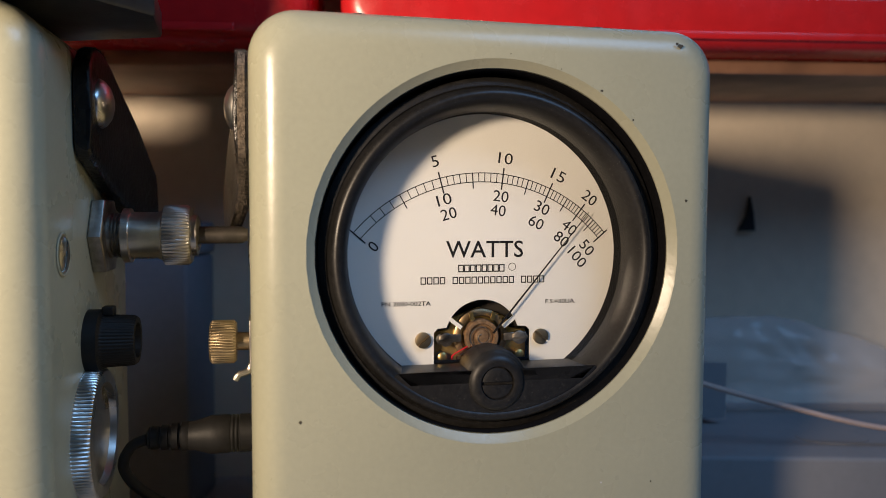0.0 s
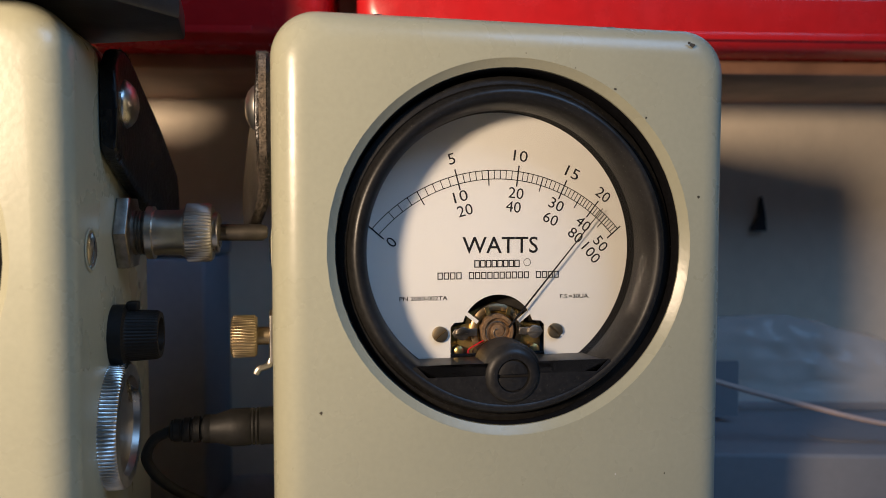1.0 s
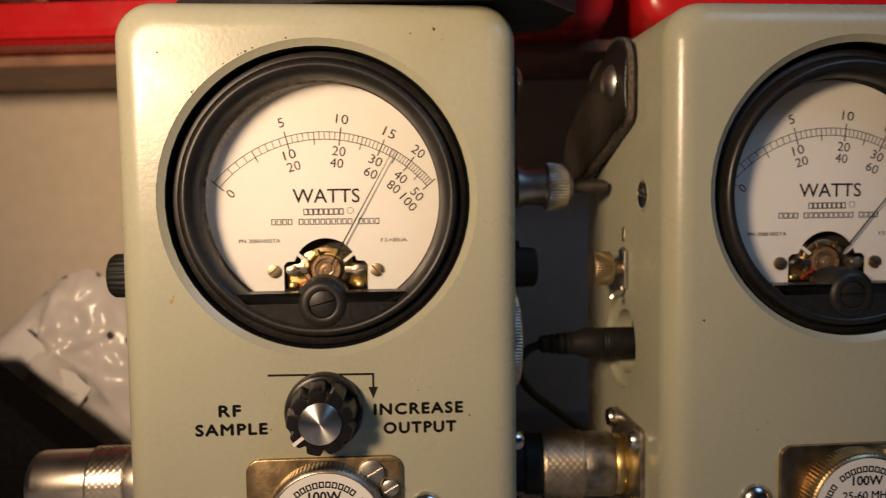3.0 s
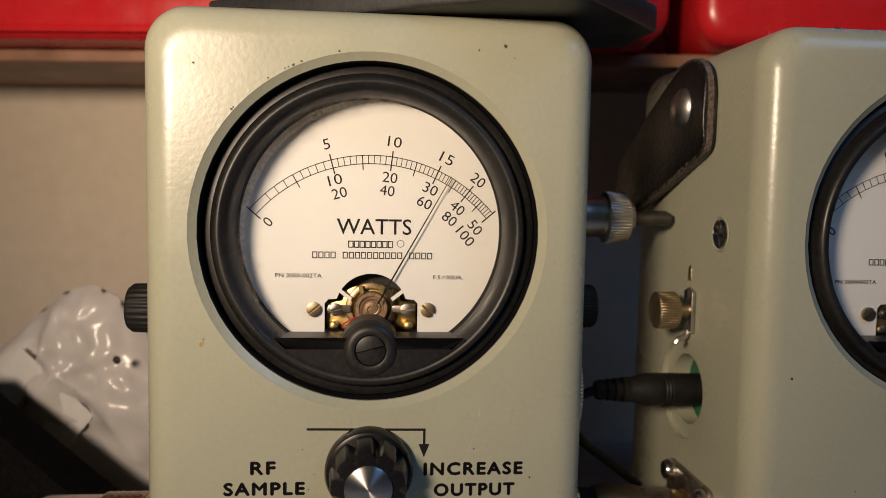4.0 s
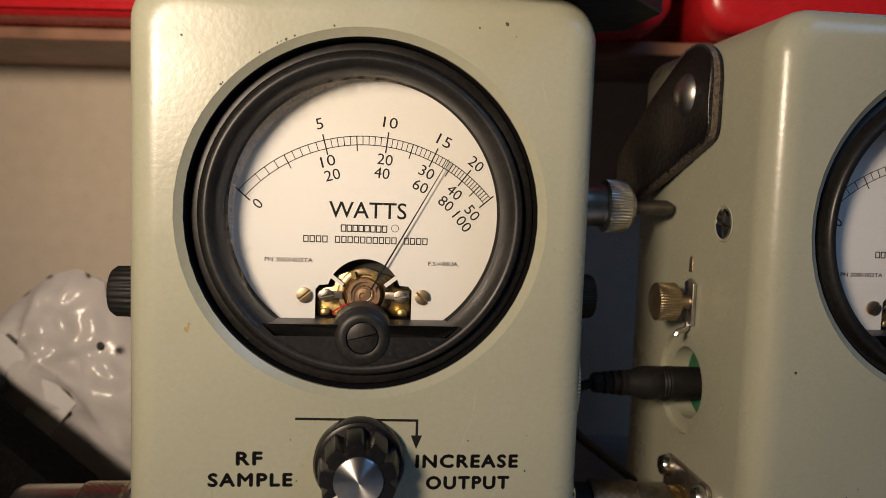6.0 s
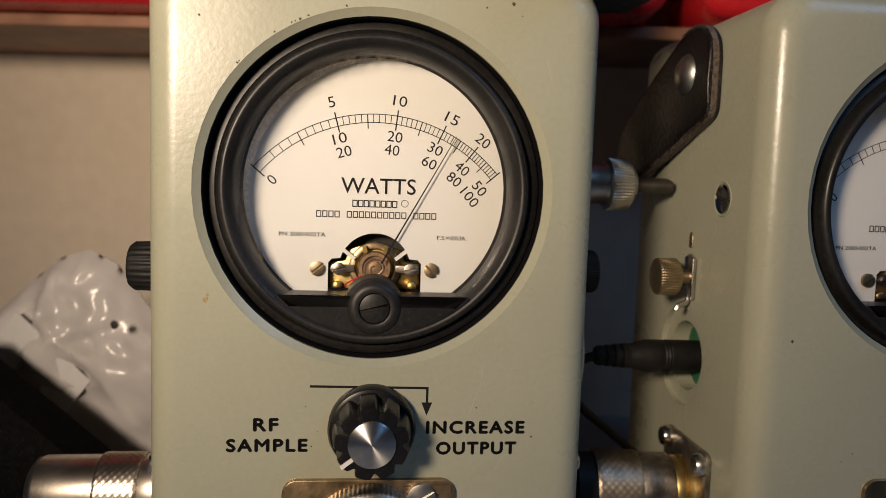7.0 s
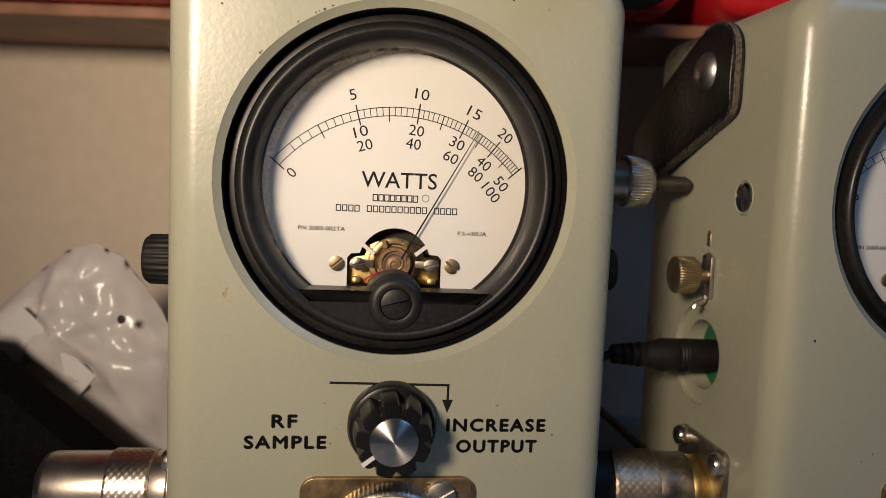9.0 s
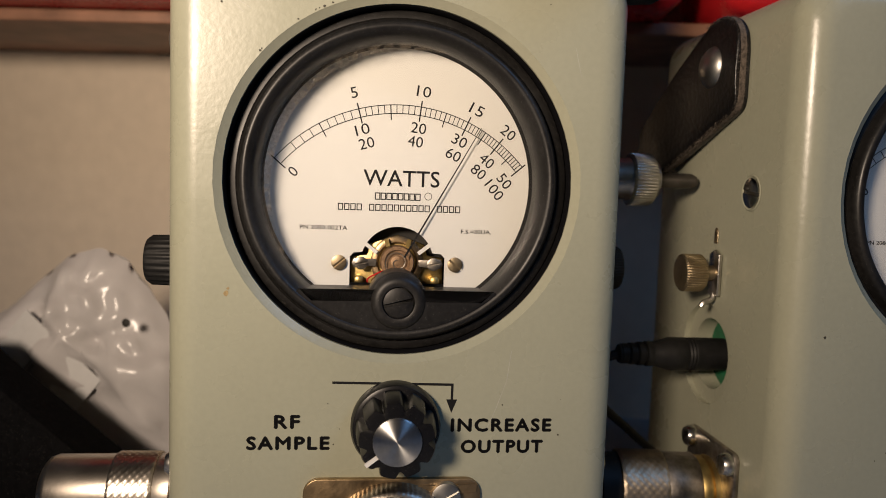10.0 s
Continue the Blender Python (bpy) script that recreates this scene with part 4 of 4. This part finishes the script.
# plug in the round opening of A, with its cord
plug = thing("power_plug", POSE_A, "black rubber cable plug pushed into the wattmeter's flank", "plug")
PY, PZ = 0.0500, -0.0335
part("shell", place(lathe([(0.0058, -0.0068), (0.0060, 0.0050), (0.0056, 0.0054), (0.0060, 0.0060), (0.0056, 0.0066), (0.0060, 0.0072), (0.0056, 0.0078), (0.0060, 0.0084), (0.0060, 0.0140), (0.0046, 0.0185), (0.0044, 0.0205)], "-x", (-W2, PY, PZ), 40)), RUBBER, plug)
ribs = [(0.0042, 0.0203)]
for k in range(4):
    ribs += [(0.0045 - 0.0003 * k, 0.0207 + 0.0030 * k), (0.0045 - 0.0003 * k, 0.0226 + 0.0030 * k), (0.0033, 0.0228 + 0.0030 * k), (0.0033, 0.0234 + 0.0030 * k)]
part("strain_relief", place(lathe(ribs + [(0.0022, 0.0330)], "-x", (-W2, PY, PZ), 28)), RUBBER, plug)
part("cord", place(tube([(-W2 - 0.0320, PY, PZ), (-W2 - 0.0380, PY + 0.001, PZ - 0.003), (-W2 - 0.0405, PY + 0.004, PZ - 0.011), (-W2 - 0.034, PY + 0.010, PZ - 0.022), (-W2 - 0.018, PY + 0.022, PZ - 0.036), (-W2 + 0.004, PY + 0.040, PZ - 0.056), (-W2 + 0.02, PY + 0.06, ZO * -1 + 0.004)], 0.0017, 10)), RUBBER, plug, "thin black cord")

# connector and brown cable on the far flank of A
coax_a = thing("coaxial_connector", POSE_A, "nickel coaxial connector with a brown cable on the wattmeter", "connector")
part("knurled_band", place(diamond(0.0124, 0.0028, 0.0150, "x", (W2, 0.038, -0.0780))), NICKEL, coax_a, "diamond knurled band")
part("barrel", place(lathe([(0.0112, 0.0148), (0.0112, 0.0275), (0.0104, 0.0285), (0.0100, 0.0290), (0.0100, 0.0400), (0.0092, 0.0410)], "x", (W2, 0.038, -0.0780), 40)), NICKEL, coax_a, "plain nickel barrel")
part("cable", place(tube([(W2 + 0.0395, 0.038, -0.0780), (W2 + 0.070, 0.038, -0.0785), (W2 + 0.11, 0.040, -0.0810), (W2 + 0.17, 0.046, -0.0900), (W2 + 0.26, 0.06, -0.1060)], 0.0075, 16)), CABLE_BROWN, coax_a, "reddish brown cable")

# ---------------------------------------------------------------- behind and round the meters
def at(x, y, z, turn=0):
    return pose(x * U, y * U, z * U, 0, 0, turn)


SHELF_YAW, SHELF_Z = 4.8, 0.2212


def on_shelf(x, y):
    """A place on the shelf: x along it, y depth behind its front line at 0.1."""
    return pose(x * U, (0.009 + y + math.tan(radians(SHELF_YAW)) * (x + 0.066)) * U, SHELF_Z * U, 0, 0, SHELF_YAW)


def parts_case(x, wide, label, contents):
    """A red plastic small-parts case with a clear lid, standing on edge."""
    root = thing("parts_case", on_shelf(x, 0.1), label, "storage case", "red parts cases")
    h, d = 0.17, 0.07
    bm = bmesh.new()
    rows = []
    for inset, y in ((0.0, d), (0.0, 0.0075), (0.0012, 0.0035), (0.0040, 0.0010), (0.0080, 0.0)):
        rows.append([bm.verts.new((a, y, b)) for a, b in round_rect(wide / 2 - inset, inset, h - inset, 0.015 - inset * 0.6, 8)])
    for y in (0.0, 0.0012, 0.055):
        off = 0.0010 if y == 0.0 else 0.0
        rows.append([bm.verts.new((a, y, b)) for a, b in round_rect(wide / 2 - 0.021 + off, 0.0215 - off, h - 0.02 + off, 0.0035 + off, 8)])
    n = len(rows[0])
    for p, q in zip(rows, rows[1:]):
        for k in range(n):
            bm.faces.new((p[k], p[(k + 1) % n], q[(k + 1) % n], q[k]))
    bm.faces.new(rows[0])
    bm.faces.new(rows[-1])
    body = part("body", bm, RED, root, "glossy red plastic body")
    # near-black sheet paints the shade behind the clear lid
    part("shade_sheet", block(-wide / 2 + 0.022, wide / 2 - 0.022, 0.050, 0.054, 0.0225, h - 0.021), DARK, body, "dark sheet painting the shade inside the case")
    lid = part("lid", block(-wide / 2 + 0.0212, wide / 2 - 0.0212, 0.0030, 0.0042, 0.0217, h - 0.0202), CLEAR_LID, root, "clear plastic lid", smooth=0)
    lid.visible_shadow = False
    part("hinge_rib", block(-wide / 2 + 0.03, wide / 2 - 0.03, -0.0012, 0.0005, 0.0030, 0.0062, 0.0005), RED, body)
    for k in range(1, contents):
        xx = -wide / 2 + 0.021 + (wide - 0.042) * k / contents
        part("divider", block(xx - 0.0006, xx + 0.0006, 0.005, 0.050, 0.0225, h - 0.022), CLEAR_LID, body, smooth=0)
    return root


parts_case(0.1155, 0.352, "red plastic parts case with clear lid and small metal parts", 4)
parts_case(-0.2497, 0.356, "red plastic parts case with clear lid and coaxial connectors", 4)


def stored_connector(x, z, turn, root_x):
    """A small nickel connector lying in a case."""
    ob = thing("stored_connector", on_shelf(root_x, 0.1) @ pose(x * U, 0.024 * U, z * U, 0, turn, 0), "shiny nickel coaxial connector lying in the red case", "connector", "connectors in the case")
    part("shell", lathe([(0.0030, -0.022), (0.0030, -0.012), (0.0062, -0.011), (0.0062, -0.002), (0.0052, -0.0015), (0.0052, 0.003)], "x", (0, 0, 0), 20), NICKEL, ob)
    part("ring", lathe([(0.0070, 0.003), (0.0074, 0.004, 1), (0.0074, 0.0125, 1), (0.0066, 0.0135)], "x", (0, 0, 0), 64, 0.0004), BRASS, ob, "knurled gold ring")
    part("tip", lathe([(0.0042, 0.0130), (0.0042, 0.0200), (0.0030, 0.0205)], "x", (0, 0, 0), 20), NICKEL, ob)
    return ob


for k, (x, z, t, rx) in enumerate(((-0.085, 0.0305, 2, -0.249), (-0.135, 0.0315, -3, -0.249), (-0.110, 0.0450, 4, -0.249), (-0.055, 0.0450, -6, -0.249), (-0.040, 0.0305, 5, -0.249), (0.105, 0.0310, 80, -0.249), (0.125, 0.0310, 95, -0.249), (0.140, 0.0340, 88, -0.249))):
    stored_connector(x, z, t, rx)


def stored_pack(x0, x1, z0, z1, root_x, material, label):
    ob = tagged(part("small_packet", block(x0, x1, 0.012, 0.040, z0, z1, 0.003), material), label, "packet", "packets in the case")
    ob.matrix_world = on_shelf(root_x, 0.1)
    return ob


stored_pack(-0.150, -0.082, 0.034, 0.060, 0.1155, CARD, "white card packet lying in the red case")
stored_pack(-0.072, 0.008, 0.0226, 0.050, 0.1155, GREY_WRAP, "grey wrapped packet lying in the red case")
stored_pack(0.022, 0.075, 0.0226, 0.044, 0.1155, GREY_WRAP, "grey plastic packet lying in the red case")
rng = random.Random(3)
bm = bmesh.new()
for k in range(90):
    m = Matrix.Translation((rng.uniform(-0.151, -0.084), rng.uniform(0.008, 0.034), rng.uniform(0.0245, 0.0325))) @ Euler((rng.random() * 6, rng.random() * 6, 0)).to_matrix().to_4x4()
    lathe([(0.0017, -0.0035), (0.0017, 0.0012), (0.0028, 0.0014), (0.0028, 0.0030)], m, (0, 0, 0), 8, bm=bm)
loose = tagged(part("loose_screws", bm, NICKEL), "heap of small loose metal screws in the red case", "screws", kind="stuff")
loose.matrix_world = on_shelf(0.1155, 0.1)
shelf = tagged(part("shelf", block(-0.95, 0.95, 0.024, 0.1190, -0.0068, -0.0004, 0.001), WOOD), "dark wooden shelf board carrying the red cases", "shelf", kind="structure")
shelf.matrix_world = on_shelf(0.0, 0.1)

# black stand on top of meter B
SB = 0.2034
stand = thing("display_stand", at(0, 0, SB), "black plastic stand with a printed picture on the wattmeter", "stand")
part("base", slab([(-0.2360, -0.0120), (-0.1200, -0.0470), (-0.0930, 0.0030), (-0.1010, 0.0280), (-0.2260, 0.0480)], 0.0004, 0.0092, "z", bevel=0.0012), BLACK_PLASTIC, stand, "black base plate with worn edges")
for x0, x1, nm in ((-0.2060, -0.1965, "post"), (-0.1405, -0.1210, "post")):
    part(nm, shift(block(x0, x1, -0.0130, 0.0250, 0.0076, 0.0800, 0.0012), (0, 0.10 * (x0 + 0.166), 0)), BLACK_PLASTIC, stand)
part("back", block(-0.1965, -0.1405, 0.0020, 0.0060, 0.0076, 0.0800, 0.0005), BLACK_PLASTIC, stand)
pic = part("picture", block(-0.1963, -0.1407, -0.0042, -0.0030, 0.0078, 0.0790), MAROON, stand, "dark printed picture")
part("yellow_stripe", tube([(-0.196, -0.0043, 0.0275), (-0.180, -0.0043, 0.0255), (-0.165, -0.0043, 0.0258), (-0.155, -0.0043, 0.0275)], 0.0011, 6), YELLOW, pic)
part("yellow_stripe", tube([(-0.196, -0.0043, 0.0310), (-0.180, -0.0043, 0.0285), (-0.165, -0.0043, 0.0288), (-0.155, -0.0043, 0.0310)], 0.0008, 6), YELLOW, pic)
part("blue_patch", slab([(-0.1555, 0.0230), (-0.1530, 0.0230), (-0.1520, 0.0330), (-0.1550, 0.0345)], -0.0045, -0.0042, "y"), CYAN, pic, smooth=0)
part("purple_patch", slab([(-0.1530, 0.0150), (-0.1412, 0.0165), (-0.1412, 0.0225), (-0.1525, 0.0215)], -0.0045, -0.0042, "y"), PURPLE, pic, smooth=0)
rng = random.Random(8)
for k in range(15):
    if k in (5, 11):
        continue
    part("print_bar", block(-0.1945 + k * 0.0023, -0.1929 + k * 0.0023, -0.0045, -0.0042, 0.0150 + rng.uniform(0, 0.0004) - k * 0.00012, 0.0172 - k * 0.00012), CARD, pic, smooth=0)

SPIN = pose(-0.1720 * U, -0.0100 * U, 0, 0, 0, -16.6) @ pose(0.1685 * U, 0, 0)
for child in stand.children:
    if not child.name.startswith("base"):
        child.matrix_local = SPIN


def crumple(u, v, seed, size):
    p = Vector((u * size, v * size, seed))
    return 0.6 * abs(noise.noise(p)) + 0.3 * abs(noise.noise(p * 2.3)) + 0.15 * noise.noise(p * 5)


def film_bag(outline, y0, deep, seed, n=56):
    """A crumpled bag: a front and a back skin that bulge and fold inside an upright outline of (x, z)."""
    bm = bmesh.new()
    cx = sum(p[0] for p in outline) / len(outline)
    cz = sum(p[1] for p in outline) / len(outline)
    m = len(outline)
    for face in (-1, 1):
        centre = bm.verts.new((cx, y0 + face * deep * 0.7, cz))
        rings = []
        for j in range(1, 19):
            f = j / 18
            ring = []
            for k in range(n):
                a = k * m / n
                p, q = outline[int(a) % m], outline[(int(a) + 1) % m]
                t = a - int(a)
                x = cx + f * (p[0] + t * (q[0] - p[0]) - cx)
                z = cz + f * (p[1] + t * (q[1] - p[1]) - cz)
                fold = crumple(x, z, seed + face, 28)
                y = y0 + face * deep * (1 - f ** 3) * (0.35 + 0.9 * fold)
                ring.append(bm.verts.new((x + 0.004 * (fold - 0.3) * (f > 0.5), y, max(z + 0.004 * (fold - 0.3), 0.0004))))
            rings.append(ring)
        for k in range(n):
            bm.faces.new((centre, rings[0][k], rings[0][(k + 1) % n]))
        for p, q in zip(rings, rings[1:]):
            for k in range(n):
                bm.faces.new((p[k], p[(k + 1) % n], q[(k + 1) % n], q[k]))
    bmesh.ops.remove_doubles(bm, verts=bm.verts, dist=0.0002)
    return bm


bag = thing("parts_bag", at(0, 0, 0), "crumpled clear plastic bag with a barcode label", "bag")
part("film", film_bag([(-0.2766, 0.0020), (-0.2821, 0.0487), (-0.2967, 0.0706), (-0.3095, 0.0897), (-0.3204, 0.1025), (-0.3332, 0.1071), (-0.3478, 0.1025), (-0.3624, 0.0906), (-0.3788, 0.0760), (-0.4135, 0.0596), (-0.4226, 0.0020)], 0.072, 0.028, 2.0), FILM, bag, "crumpled clear film", smooth=70)
part("contents", film_bag([(-0.2857, 0.0020), (-0.2949, 0.0487), (-0.3131, 0.0760), (-0.3314, 0.0888), (-0.3542, 0.0779), (-0.3861, 0.0578), (-0.4044, 0.0020)], 0.076, 0.019, 7.0, 40), CARD, bag, "pale contents", smooth=60)
LABEL_AT = (-0.3480, 0.0575, 0.0520)
lab = part("label", shift(slab([(-0.026, -0.013), (0.020, -0.013), (0.020, 0.013), (-0.026, 0.013)], -0.0004, 0.0, Matrix.Rotation(radians(40), 4, "Y") @ AXES["y"]), LABEL_AT), CARD, bag, "white barcode label")
for k in range(9):
    w = (0.0006, 0.0010, 0.0005, 0.0012)[k % 4]
    part("barcode_bar", shift(slab([(-0.010 + 0.0014 * k, -0.011), (-0.010 + 0.0014 * k + w, -0.011), (-0.010 + 0.0014 * k + w, -0.003), (-0.010 + 0.0014 * k, -0.003)], -0.0006, -0.0004, Matrix.Rotation(radians(40), 4, "Y") @ AXES["y"]), LABEL_AT), LABEL_GREY, lab, smooth=0)
part("dark_spot", lathe([(0.0019, -0.0006), (0.0014, -0.0010), (0, -0.0011)], "y", (-0.3080, 0.0500, 0.0770), 14), DARK, bag)

box = thing("sloped_case", at(0, 0, 0), "black plastic case with a sloping top beside the wattmeter", "case")
part("body", slab([(-0.520, 0.0005), (-0.520, 0.0735), (-0.3585, 0.0735), (-0.3511, 0.0680), (-0.2965, 0.0288), (-0.2580, 0.0020), (-0.2570, 0.0005)], 0.010, 0.031, "y", bevel=0.002), BLACK_CASE, box)
part("foot", block(-0.50, -0.30, 0.013, 0.028, 0.0, 0.0015), RUBBER, box)

# right of A: a white box, a clear bag on it, a thin wire and a black shape for a small shadow on the wall
wbox = thing("white_box", at(0, 0, 0), "white cardboard box with a grey oval mark on top", "box")
# white box, its colour darkened for the shade behind meter A
part("body", block(0.075, 0.36, 0.112, 0.204, 0.0, 0.0485, 0.002), SHADED_CARD, wbox)
part("oval_mark", lathe([(0.0100, 0.0485), (0.0100, 0.0488), (0, 0.0488)], Matrix.Diagonal((1.6, 1, 1, 1)), (0.160, 0.140, 0), 28), LABEL_GREY, wbox)
bag2 = thing("parts_bag", at(0, 0, 0.049), "flat clear plastic bag with a white label", "bag")
part("film", film_bag([(0.260, 0.0006), (0.240, 0.020), (0.190, 0.040), (0.150, 0.050), (0.110, 0.048), (0.085, 0.030), (0.080, 0.0006)], 0.182, 0.018, 4.0), THIN_FILM, bag2, "crumpled clear film", smooth=70)
part("label", block(0.093, 0.118, 0.158, 0.1586, 0.003, 0.030), SHADED_CARD, bag2, "white paper label")
wire = tagged(part("loose_wire", tube([(0.060, 0.118, 0.0900), (0.090, 0.120, 0.0790), (0.130, 0.121, 0.0680), (0.180, 0.124, 0.0570), (0.260, 0.130, 0.0500)], 0.0012, 8), WIRE), "thin pale wire running out behind the wattmeter", "wire")
# thin black solid in place of a small shadow on the wall
hook = tagged(part("wall_shadow_shape", slab([(-0.005, 0), (0.004, 0), (0.0030, 0.010), (0.0008, 0.020), (-0.0004, 0.009)], -0.004, 0.0, "y"), BLACK_PLASTIC), "small black shape painting a shadow on the beige wall", "hook")
hook.matrix_world = at(0.157, 0.2405, 0.140, 4.8)
panel = thing("metal_box", at(0, 0, 0), "grey painted metal box standing behind the wattmeters", "box")
part("body", block(-0.215, -0.1430, 0.160, 0.200, 0.0, 0.128, 0.002), STEEL_BLUE, panel)
part("lid", block(-0.2158, -0.1422, 0.1592, 0.2005, 0.1284, 0.145, 0.002), STEEL_BLUE, panel)
